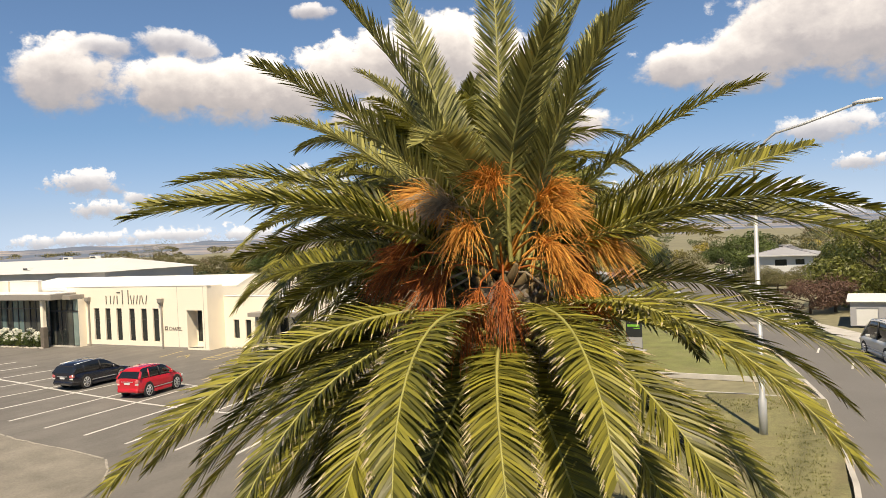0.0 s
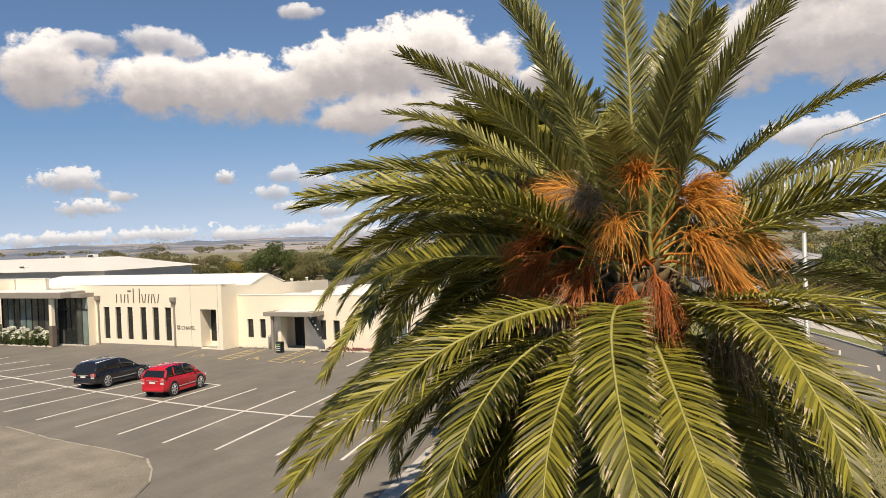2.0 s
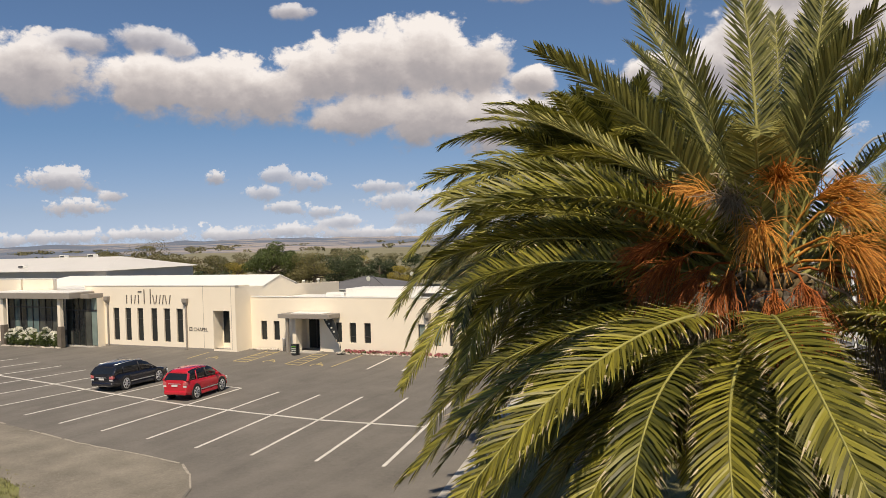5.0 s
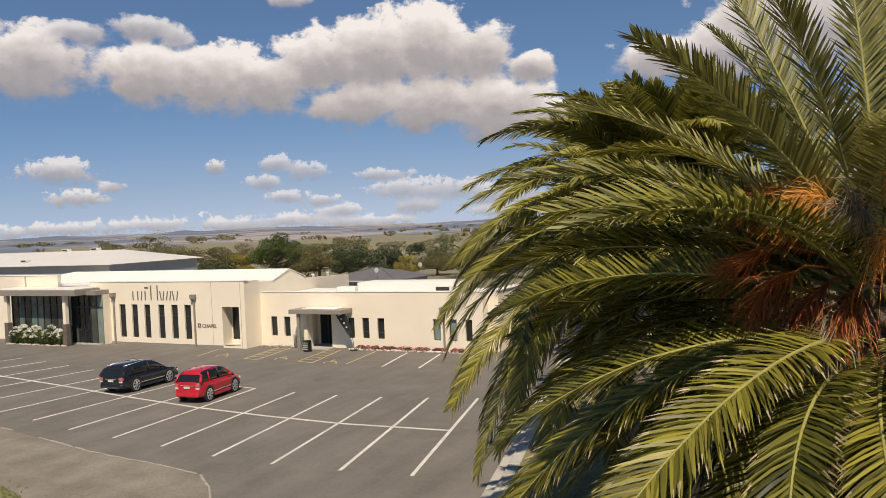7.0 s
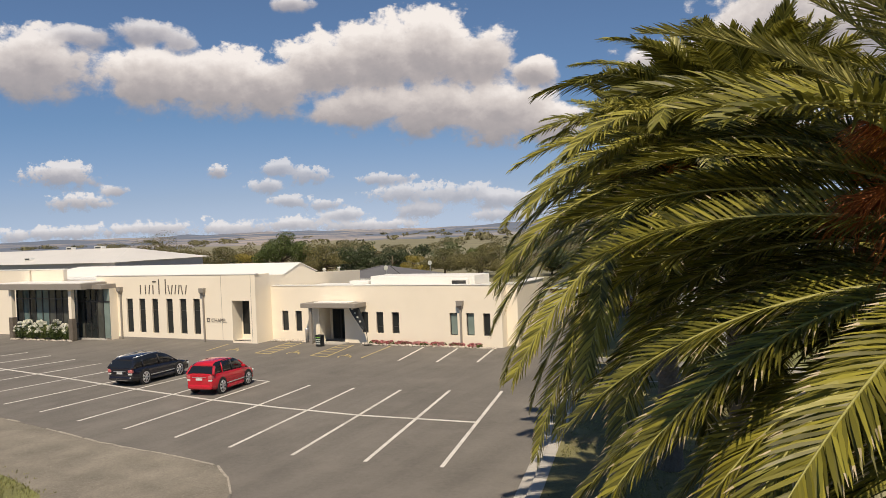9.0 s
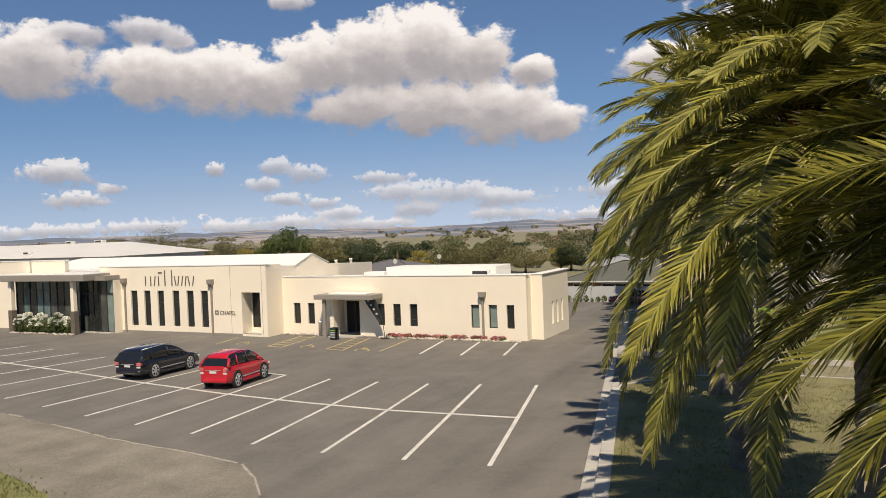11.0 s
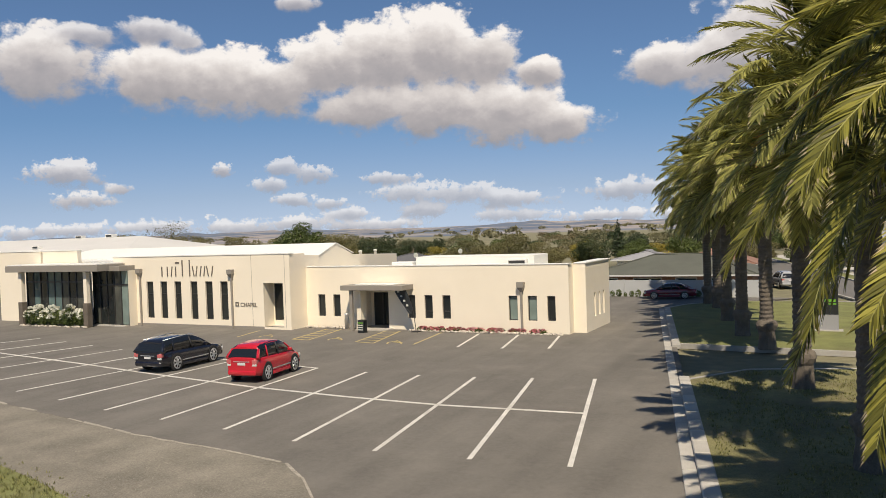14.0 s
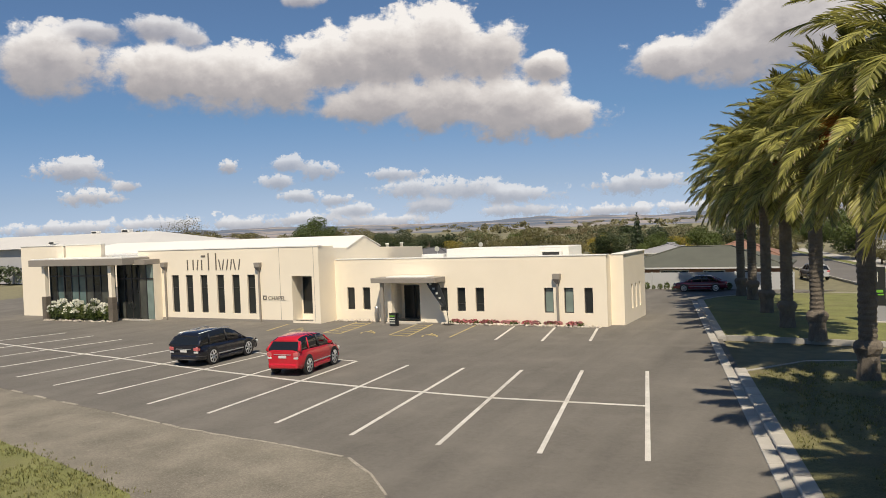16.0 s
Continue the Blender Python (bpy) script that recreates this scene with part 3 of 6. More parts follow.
def trunk_parts(rng, palm, height, r0=0.36):
    """The trunk of stubby leaf scars, and the ragged collar at its foot."""
    bm = bmesh.new()
    seg, rings = 18, int(height / 0.085)
    grid = []
    for i in range(rings + 1):
        z = height * i / rings
        base = r0 * (1.0 + 0.10 * math.exp(-z / 0.6)) * (1 + 0.12 * max(0, (z - height + 1.0)))
        row = []
        for k in range(seg):
            a = 2 * math.pi * (k + 0.5 * (i % 2)) / seg
            r = base + (0.016 if i % 2 else -0.008) * rng.uniform(0.6, 1.3) + 0.02 * noise.noise(Vector((math.cos(a) * 3, math.sin(a) * 3, z * 2)))
            row.append(bm.verts.new((r * math.cos(a), r * math.sin(a), z + rng.uniform(-0.015, 0.015))))
        grid.append(row)
    for a, b in zip(grid, grid[1:]):
        for k in range(seg):
            bm.faces.new((a[k], a[(k + 1) % seg], b[(k + 1) % seg], b[k]))
    part("trunk", bm, BARK, palm)
    bm = bmesh.new()
    grid = []
    prof = [(0.0, 1.4), (0.25, 1.25), (0.5, 1.2), (0.72, 1.28), (0.8, 1.48), (0.95, 1.62), (1.05, 1.52), (1.12, 1.3), (1.16, 1.05)]
    for z, f in prof:
        grid.append([bm.verts.new((r0 * f * (1 + 0.16 * noise.noise(Vector((math.cos(a) * 2.4, math.sin(a) * 2.4, z * 4 + r0)))) * math.cos(a), r0 * f * (1 + 0.16 * noise.noise(Vector((math.cos(a) * 2.4, math.sin(a) * 2.4, z * 4 + r0)))) * math.sin(a), z + 0.05 * noise.noise(Vector((math.cos(a) * 3, math.sin(a) * 3, z))))) for a in [2 * math.pi * k / 22 for k in range(22)]])
    for a, b in zip(grid, grid[1:]):
        for k in range(22):
            bm.faces.new((a[k], a[(k + 1) % 22], b[(k + 1) % 22], b[k]))
    part("root_collar", bm, BARK, palm, "ragged grey collar of old roots at the foot")


def leaf_bases(rng, palm, z, r):
    """The dark knob of overlapping old leaf bases under the fronds."""
    bm = bmesh.new()
    for i in range(110):
        f = i / 110
        a = i * 2.39996
        zz = z - 0.85 + 0.95 * f
        rr = r * (0.8 + 0.3 * math.sin(math.pi * f))
        b = Vector((rr * 0.6 * math.cos(a), rr * 0.6 * math.sin(a), zz))
        o = Vector((math.cos(a), math.sin(a), 0.25 + 0.8 * f)).normalized()
        add_tube(bm, [b, b + o * 0.2, b + o * rng.uniform(0.3, 0.42)], [0.1, 0.075, 0.03], 4)
    part("leaf_base", bm, FIBRE, palm, "dark knob of cut old leaf bases")


def place(ob, hub, az, roll=0.0, scale=1.0):
    ob.matrix_local = Matrix.Translation(hub) @ Matrix.Rotation(az, 4, "Z") @ Matrix.Rotation(roll, 4, "X") @ Matrix.Scale(scale, 4)


# the nearest palm: its fronds as (turn from +x, rise of the chord, reach, arch)
HUB = Vector((-0.28, 7.3, 6.2))
UPRIGHT = [(140, 66, 4.9, 10), (112, 76, 5.2, 8), (80, 78, 5.2, 8), (88, 59, 4.7, 8), (70, 57, 4.7, 10), (152, 54, 4.6, 16), (-129, 42, 4.3, 22), (-42, 60, 3.5, 26), (-86, 32, 2.9, 60), (-140, 58, 4.6, 18), (-20, 57, 4.2, 24), (20, 60, 4.8, 16), (45, 66, 4.9, 12), (174, 32, 4.8, 24), (165, 46, 4.7, 22)]
SPREAD = [(70, 39, 5.2, 14), (82, 22, 5.2, 14), (55, 23, 5.3, 14), (40, 20, 5.2, 16), (68, 4, 5.4, 12), (28, 6, 4.8, 24), (8, 2, 4.6, 34), (-12, 8, 4.6, 32), (-123, 10, 4.9, 26), (-136, 14, 4.7, 26), (-154, 18, 4.6, 28), (159, 25, 4.4, 34), (172, 9, 4.8, 28), (180, 3, 5.0, 26), (163, 3, 5.2, 28), (148, 20, 5.0, 26), (136, 6, 5.2, 28), (154, 12, 5.2, 28), (140, 34, 5.0, 24)]
SIDES = [(-152, -27, 5.4, 26), (-166, -25, 5.3, 28), (179, -23, 5.3, 28), (162, -20, 5.2, 30), (146, -18, 5.2, 32), (145, 12, 4.8, 28), (130, 26, 4.8, 24), (118, 8, 4.8, 30), (104, 30, 4.8, 22), (95, 4, 4.8, 28), (30, 34, 4.8, 20), (-140, -24, 5.2, 26), (-115, -20, 5.5, 28), (168, -10, 5.1, 30), (152, -14, 5.0, 32), (134, -8, 4.9, 32), (115, -18, 4.9, 30), (176, -6, 5.2, 30)]
HANGING = [(-78, -20, 5.3, 38), (-53, -21, 4.6, 40), (-92, -30, 4.9, 32), (-104, -26, 5.1, 32), (-66, -34, 4.7, 32), (-80, -42, 4.6, 28), (-40, -26, 4.8, 36), (-27, -18, 5.0, 36), (-14, -24, 4.9, 34), (2, -18, 5.0, 34), (20, -24, 4.8, 32), (42, -14, 4.9, 32), (64, -22, 4.8, 30), (90, -16, 4.9, 30), (-118, -36, 4.9, 28), (-131, -30, 5.0, 30), (-146, -34, 4.9, 28), (-160, -30, 5.0, 30), (-175, -36, 4.8, 28), (166, -34, 4.8, 28), (145, -32, 4.8, 28), (120, -38, 4.7, 28), (156, -22, 5.1, 30), (172, -22, 5.2, 30), (134, -22, 5.0, 30)]
SKIRT = [(-98, -52, 4.3, 20), (-72, -56, 4.2, 20), (-46, -50, 4.3, 22), (-112, -58, 4.1, 18), (-128, -50, 4.4, 20), (-143, -56, 4.2, 18), (-158, -50, 4.4, 20), (-173, -56, 4.2, 18), (172, -50, 4.3, 20), (152, -52, 4.2, 20), (-20, -50, 4.2, 22), (8, -48, 4.3, 22), (36, -46, 4.3, 22), (70, -50, 4.2, 20), (105, -52, 4.2, 20), (130, -54, 4.2, 20), (-58, -44, 4.5, 24), (-86, -62, 4.2, 18), (-32, -42, 4.5, 24), (-6, -40, 4.5, 24), (-120, -44, 4.6, 22), (-136, -42, 4.7, 22), (-152, -44, 4.6, 22), (-166, -40, 4.7, 22), (178, -44, 4.6, 22), (160, -42, 4.6, 22)]
palm_rng = random.Random(5)
first_palm = empty("palm_tree", Matrix.Translation((HUB.x, HUB.y, 0.1)), label="tall date palm with arching green fronds and orange fruit stalks", category="palm tree", group="palm row")
hub_local = Vector((0, 0, HUB.z - 0.1))
trunk_parts(palm_rng, first_palm, HUB.z - 0.15, 0.42)
leaf_bases(palm_rng, first_palm, HUB.z - 0.25, 0.42)
for tier in (UPRIGHT, SPREAD, SIDES, HANGING, SKIRT):
    young = tier is UPRIGHT
    for turn, rise, reach, arch in tier:
        a, reach = radians(turn), reach * 0.965
        off = Vector((0.26 * math.cos(a), 0.26 * math.sin(a), 0.34 * math.sin(radians(rise)) - (0.5 if tier in (HANGING, SKIRT) else 0.3 if rise < -12 else 0.05)))
        chord = Vector((reach * math.cos(radians(rise)) - 0.26, 0, reach * math.sin(radians(rise)) - off.z))
        mesh = frond_mesh(palm_rng, math.degrees(math.atan2(chord.z, chord.x)), chord.length, arch, 170, 0.56 if rise < 20 else 0.5, leaf_mat=LEAF_PALM_DARK if young else LEAF_PALM, wide=1.0, sag=0.05 if young else 0.14, dead=0.0 if young else 0.12 if rise > -10 else 0.4, fold=20 if young else 22 if rise > -16 else 12, plume=14 if rise > -16 else 9)
        tilt = 14 if rise < -16 or young else 34
        place(part("frond", mesh, None, first_palm), hub_local + off, a, radians(palm_rng.uniform(-tilt, tilt)))
STALKS = [(FRUIT, "orange fruit stalk"), (FRUIT_RED, "dark red fruit stalk"), (DRY, "dry grey fruit stalk")]
for kind, x, y, z in ((0, -0.94, -1.1, 1.39), (0, -0.04, -1.4, 0.8), (0, 0.25, -0.95, 1.6), (0, 1.18, -0.5, 1.07), (0, 1.0, -0.2, 1.35), (0, 1.24, -0.9, 0.5), (0, 1.84, 0.0, 0.45), (0, 1.65, -0.7, -0.1), (1, -1.64, -1.3, 0.1), (1, -0.58, -1.6, -0.15), (1, 0.74, -1.7, -0.4), (2, -0.87, -1.8, -0.62),
                      (2, -0.44, -1.3, 1.25), (1, 1.87, -0.9, -0.6), (2, 1.7, -1.1, -0.95), (1, -1.09, -1.4, -0.1), (1, 0.2, -1.8, -0.6), (0, -1.3, -0.4, 1.45), (1, -1.9, -0.4, 1.5), (0, -0.9, -0.4, 1.1), (1, -2.1, -0.3, 0.5), (1, -2.2, 0.3, 0.4), (0, -1.7, 0.4, 1.3), (1, -1.7, 1.1, 0.3), (2, -0.9, -1.4, -0.8), (0, 0.3, 1.3, 1.2), (1, 0.9, 1.5, 0.2)):
    end = Vector((x, y, z)) * 0.72
    mesh = stalk_mesh(palm_rng, STALKS[kind][0], end, (180, 140, 150)[kind], (0.68, 0.56, 0.8)[kind], 0.3 if z > 0.3 else 0.5 if kind < 2 else 0.9, 0.0058)
    part("fruit_stalk", mesh, None, first_palm, STALKS[kind][1]).matrix_local = Matrix.Translation(hub_local + Vector((0, 0, 0.1)))
SMALL_STALKS = [stalk_mesh(palm_rng, m, Vector((0.9, 0, 0.25)), 70, 0.6, 0.5, 0.011) for m, _ in STALKS]


def row_palm(seed, height, n=84, reach=3.35, leaflets=95, wide=1.5, width=0.25, high=0.98, low=0.9, leaf_mat=None):
    """A palm of the row behind: the same build with its fronds spread evenly round."""
    rng = random.Random(seed)
    palm = empty("palm_tree", label="tall date palm on the lawn with a dense drooping crown", category="palm tree", group="palm row")
    trunk_parts(rng, palm, height, width)
    leaf_bases(rng, palm, height, width + 0.06)
    tiers = [(72, 14), (60, 24), (48, 36), (36, 46), (24, 52), (11, 54), (-3, 52), (-17, 46), (-31, 40), (-46, 30)]
    kinds = [[frond_mesh(rng, e + rng.uniform(-4, 4), reach * (high if e > 45 else low if e < -25 else (1 + low) / 2 if e < -10 else 1.0), d, leaflets, 0.56, sides=3, leaf_mat=leaf_mat or (LEAF_PALM if e > 50 else LEAF_ROW), wide=wide, sag=0.06 if e > 50 else 0.2, dead=0.0 if e > 0 else 0.35, fold=16 if e > 30 else 8) for _ in range(2)] for e, d in tiers]
    for i in range(n):
        t = min(int((i / n) ** 1.05 * len(tiers)), len(tiers) - 1)
        az = i * 2.39996 + rng.uniform(-0.15, 0.15)
        f = part("frond", kinds[t][rng.randrange(2)], None, palm)
        place(f, Vector((0.22 * math.cos(az), 0.22 * math.sin(az), height + 0.25 * math.sin(radians(tiers[t][0])))), az, rng.uniform(-0.25, 0.25), rng.uniform(0.9, 1.08))
    for i in range(7):
        az = i * 0.9 + rng.random()
        k = (0, 1, 1, 2)[rng.randrange(4)]
        o = part("fruit_stalk", SMALL_STALKS[k], None, palm, STALKS[k][1])
        o.matrix_local = Matrix.Translation((0.25 * math.cos(az), 0.25 * math.sin(az), height + 0.15)) @ Matrix.Rotation(az, 4, "Z") @ Matrix.Rotation(radians(-rng.uniform(5, 45)), 4, "Y")
    return palm


palm_a, palm_b = row_palm(11, 6.9), row_palm(12, 6.7)
palm_c = row_palm(13, 6.8, 92, 3.6, 170, 1.05, 0.4, 0.76, 1.3, LEAF_SECOND)
# long old fronds that hang from the near side of the second palm
OLD_FRONDS = [(-130, -46, 5.7, 32), (-160, -48, 5.2, 30), (-112, -48, 5.8, 32), (-145, -36, 5.2, 34), (-120, -32, 5.4, 36), (-98, -40, 5.6, 32), (-152, -24, 4.4, 38), (-134, -20, 4.7, 38), (-108, -20, 5.0, 38), (-142, -8, 4.1, 42), (-122, -6, 4.6, 42), (-155, 6, 3.8, 42), (-132, 10, 4.1, 40), (-112, 4, 4.6, 42)]
for turn, rise, reach, arch in OLD_FRONDS:
    a = radians(turn)
    mesh = frond_mesh(palm_rng, rise, reach, arch, 170, 0.56, leaf_mat=LEAF_SECOND, wide=1.05, sag=0.16, dead=0.35 if rise < -15 else 0.1, fold=12)
    place(part("frond", mesh, None, palm_c), Vector((0.24 * math.cos(a), 0.24 * math.sin(a), 6.85)), a, radians(palm_rng.uniform(-14, 14)))
palm_c.matrix_world = pose(-3.5, 12.6, 0.1)
palm_a.matrix_world = pose(-6.1, 18.6, 0.1, 0, 0, 20)
palm_b.matrix_world = pose(-7.7, 26.7, 0.1, 0, 0, 70)
for src, x, y, rz, s in ((palm_a, -9.3, 34.2, 200, 1.0), (palm_b, -10.6, 37.8, 310, 0.99), (palm_a, -11.9, 43.2, 130, 0.98), (palm_b, -13.2, 49.4, 250, 0.96), (palm_a, -14.1, 51.8, 80, 0.94)):
    copy_thing(src, pose(x, y, 0.1, 0, 0, rz) @ Matrix.Scale(s, 4))


# ---- chapel building ----
def cut_wall(x0, x1, z0, z1, openings, y, thick):
    """A wall along x with its outer face at y and openings (xa, xb, za, zb) right through it."""
    bm = bmesh.new()
    xs = sorted({x0, x1, *[v for o in openings for v in o[:2]]})
    for a, b in zip(xs, xs[1:]):
        zs = z0
        for o in sorted((o for o in openings if o[0] <= a and o[1] >= b), key=lambda o: o[2]):
            if o[2] > zs:
                add_box(bm, (a, y, zs), (b, y + thick, o[2]))
            zs = o[3]
        if zs < z1:
            add_box(bm, (a, y, zs), (b, y + thick, z1))
    bmesh.ops.remove_doubles(bm, verts=bm.verts[:], dist=0.0005)
    return bm


def cut_wall_y(y0, y1, z0, z1, openings, x, thick):
    """A wall along y with its inner face at x."""
    bm = cut_wall(y0, y1, z0, z1, openings, 0.0, thick)
    for v in bm.verts:
        v.co = (x + v.co.y, v.co.x, v.co.z)
    bmesh.ops.recalc_face_normals(bm, faces=bm.faces[:])
    return bm


def window(parent, x0, x1, z0, z1, y, glass=None, rail=None, depth=0.1, name="window"):
    """A framed window set back in its opening."""
    win = part(name, add_frame(x0, x1, z0, z1, y + depth, 0.05, 0.07), FRAME_DARK, parent)
    part("pane", box((x0 + 0.045, y + depth + 0.03, z0 + 0.045), (x1 - 0.045, y + depth + 0.045, z1 - 0.045)), glass or GLASS_DARK, win)
    if rail:
        part("rail", box((x0 + 0.05, y + depth + 0.005, rail - 0.025), (x1 - 0.05, y + depth + 0.028, rail + 0.025)), FRAME_DARK, win)
    return win


def add_frame(x0, x1, z0, z1, y, w, d):
    bm = bmesh.new()
    for a, b in (((x0, z0), (x0 + w, z1)), ((x1 - w, z0), (x1, z1)), ((x0 + w, z0), (x1 - w, z0 + w)), ((x0 + w, z1 - w), (x1 - w, z1))):
        add_box(bm, (a[0], y, a[1]), (b[0], y + d, b[1]))
    return bm


FY, WY = 35.7, 37.2        # front faces of the chapel and of the lower wing
CX = -33.85                # corner of the chapel
building = empty("chapel_building", label="long low cream rendered chapel with white roofs and dark windows", category="building")
SLITS = [(-44.82, -44.24), (-43.66, -43.1), (-42.5, -41.95), (-41.22, -40.66), (-40.05, -39.48), (-38.9, -38.33)]
slit_open = [(a, b, 0.46, 2.7) for a, b in SLITS]
part("front_wall", cut_wall(-47.6, CX, 0, 4.2, slit_open + [(-35.72, -34.35, 0.12, 2.6)], FY, 0.3), STUCCO, building)
part("parapet_cap", box((-47.65, FY - 0.03, 4.204), (CX + 0.05, FY + 0.33, 4.27), 0.01), ROOF_WHITE, building)
for o in slit_open:
    window(building, *o, FY, rail=1.95)
part("plinth", box((-47.6, FY - 0.02, 0), (-35.73, FY - 0.002, 0.14)), TRIM_TAUPE, building)
for x in (-36.55, -34.2):
    part("wall_joint", box((x, FY - 0.004, 0.1), (x + 0.02, FY - 0.001, 4.19)), TRIM_TAUPE, building)
# doorway recess with a tall narrow light
part("recess_side", box((-35.75, FY + 0.302, 0), (-35.72, FY + 1.3, 2.7)), STUCCO, building)
part("recess_back", cut_wall(-35.72, CX - 0.3, 0, 2.7, [(-35.66, -34.42, 0.42, 2.52)], FY + 0.88, 0.1), STUCCO, building)
window(building, -35.66, -34.42, 0.42, 2.52, FY + 0.84, depth=0.06)
part("recess_ceiling", box((-35.72, FY + 0.302, 2.62), (CX - 0.3, FY + 1.3, 2.7)), STUCCO, building)
part("recess_step", box((-35.72, FY + 0.05, 0), (CX - 0.3, FY + 1.3, 0.12)), CONCRETE, building)
# long side wall with its flat parapet and a low gable where the roof ends
GY, GZ = 40.3, 4.7
bm = bmesh.new()
prof = [(FY + 0.302, 0), (47.5, 0), (47.5, 3.75), (42.1, 3.93), (GY, GZ - 0.05), (38.5, 4.02), (37.1, 4.08), (37.1, 4.2), (FY + 0.302, 4.2)]
ends = [[bm.verts.new((x, *p)) for p in prof] for x in (CX - 0.3, CX)]
bm.faces.new(ends[0])
bm.faces.new(ends[1][::-1])
for k in range(len(prof)):
    bm.faces.new((ends[0][k], ends[1][k], ends[1][(k + 1) % len(prof)], ends[0][(k + 1) % len(prof)]))
bmesh.ops.recalc_face_normals(bm, faces=bm.faces[:])
part("side_wall", bm, STUCCO, building)


def downpipe(parent, x, y, top, sx=1.0):
    pipe = part("downpipe", box((x - 0.05, y - 0.12, 0.02), (x + 0.05, y - 0.02, top - 0.3), 0.01), TRIM_TAUPE, parent)
    bm = bmesh.new()
    t = bmesh.new()
    for (w, z) in ((0.07, top - 0.42), (0.17, top - 0.22), (0.19, top), (0.19, top + 0.04)):
        for dx, dy in ((-w, -0.26), (w, -0.26), (w, -0.003), (-w, -0.003)):
            t.verts.new((x + dx, y + dy * (0.5 if z < top - 0.3 else 1), z))
    t.verts.ensure_lookup_table()
    for i in range(3):
        for k in range(4):
            t.faces.new([t.verts[i * 4 + k], t.verts[i * 4 + (k + 1) % 4], t.verts[i * 4 + 4 + (k + 1) % 4], t.verts[i * 4 + 4 + k]])
    t.faces.new([t.verts[k] for k in (12, 13, 14, 15)])
    join(bm, t)
    part("hopper", bm, TRIM_TAUPE, pipe)


downpipe(building, -37.98, FY, 3.35)
downpipe(building, -45.28, FY, 3.45)
downpipe(building, -20.78, WY, 2.5)

# chapel roof: a long low gable behind the parapet, closed at its ends


def roof_mesh(x0, x1, y0, y1, yr, z0, zr, hip=0.0, t=0.12):
    bm = bmesh.new()
    for dz, flip in ((0, False), (-t, True)):
        v = [bm.verts.new(p) for p in ((x0, y0, z0 + dz), (x1, y0, z0 + dz), (x1, yr, zr + dz), (x0 + hip, yr, zr + dz), (x0, y1, z0 + dz), (x1, y1, z0 + dz))]
        for q in ((0, 1, 2, 3), (3, 2, 5, 4), (0, 3, 4)):
            bm.faces.new([v[i] for i in (q[::-1] if flip else q)])
    vs = bm.verts[:]
    for a, b in ((0, 1), (1, 2), (2, 5), (5, 4), (4, 0)):
        bm.faces.new((vs[a], vs[b], vs[b + 6], vs[a + 6]))
    bmesh.ops.recalc_face_normals(bm, faces=bm.faces[:])
    return bm


main_roof = part("roof", roof_mesh(-58.4, CX + 0.04, 38.45, 42.15, GY, 4.04, GZ, 3.5, 0.045), ROOF_WHITE, building, "pale white metal sheet roof")
part("gutter_roof", box((-58.4, FY + 0.33, 3.92), (CX - 0.31, 38.445, 4.0)), ROOF_WHITE, building)
part("rear_wall", box((-58.2, 43.0, 0), (CX - 0.32, 43.28, 3.0)), STUCCO, building)
part("rear_wall", box((CX + 0.02, 43.0, 0), (-18.3, 43.28, 3.0)), STUCCO, building)

# lower wing
WH = 3.38
WINS = [(-33.07, -32.58), (-32.05, -31.57), (-27.27, -26.81), (-26.26, -25.78), (-25.21, -24.73), (-21.5, -21.02), (-20.48, -20.0), (-19.47, -19.05)]
DOOR_X = (-30.0, -28.83)
wing_open = [(a, b, 0.62, 1.85) for a, b in WINS] + [(-30.17, -28.46, 0.05, 2.05)]
part("front_wall", cut_wall(CX, -18.36, 0, WH, wing_open, WY, 0.3), STUCCO, building)
part("parapet_cap", box((CX + 0.08, WY - 0.03, WH + 0.004), (-18.31, WY + 0.33, WH + 0.06), 0.01), ROOF_WHITE, building)
for i, (a, b) in enumerate(WINS):
    window(building, a, b, 0.62, 1.85, WY, rail=1.0 if i in (3, 4) else None, glass=GLASS_GREEN if i in (5, 6) else None)
part("corner_wall", box((-18.66, WY + 0.302, 0), (-18.36, 37.898, WH)), STUCCO, building)
part("corner_wall", box((-18.66, 37.9, 0), (-17.72, 38.2, WH - 0.004)), STUCCO, building)
side = part("side_wall", cut_wall_y(38.202, 42.2, 0, WH - 0.004, [(y, y + 0.3, 0.65, 1.85) for y in (39.3, 40.1, 40.9)], -18.02, 0.3), STUCCO, building)
for y in (39.3, 40.1, 40.9):
    part("side_window", box((-17.95, y, 0.65), (-17.9, y + 0.3, 1.85)), TRIM_TAUPE, side, "taupe painted louvre window")
part("wing_roof", box((CX + 0.1, WY + 0.34, 3.0), (-18.67, 42.9, 3.12)), ROOF_WHITE, building)
part("parapet_cap", box((-18.3, 37.87, WH), (-17.67, 42.25, WH + 0.056), 0.01), ROOF_WHITE, building)
part("parapet_cap", box((CX + 0.08, WY + 0.335, WH - 0.3), (-18.67, WY + 0.4, WH - 0.02)), ROOF_WHITE, building)
part("roof_upstand", box((-27.9, 39.4, 3.124), (-20.9, 41.6, 3.78), 0.02), ROOF_WHITE, building)
part("roof_unit", box((-29.6, 39.6, 3.124), (-28.2, 40.4, 3.5), 0.03), ROOF_WHITE, building)
vent = part("roof_vent", box((-22.3, 39.1, 3.124), (-21.2, 39.39, 3.6), 0.01), ROOF_WHITE, building)
part("grille", box((-22.2, 39.085, 3.3), (-21.3, 39.098, 3.52)), FRAME_DARK, vent)
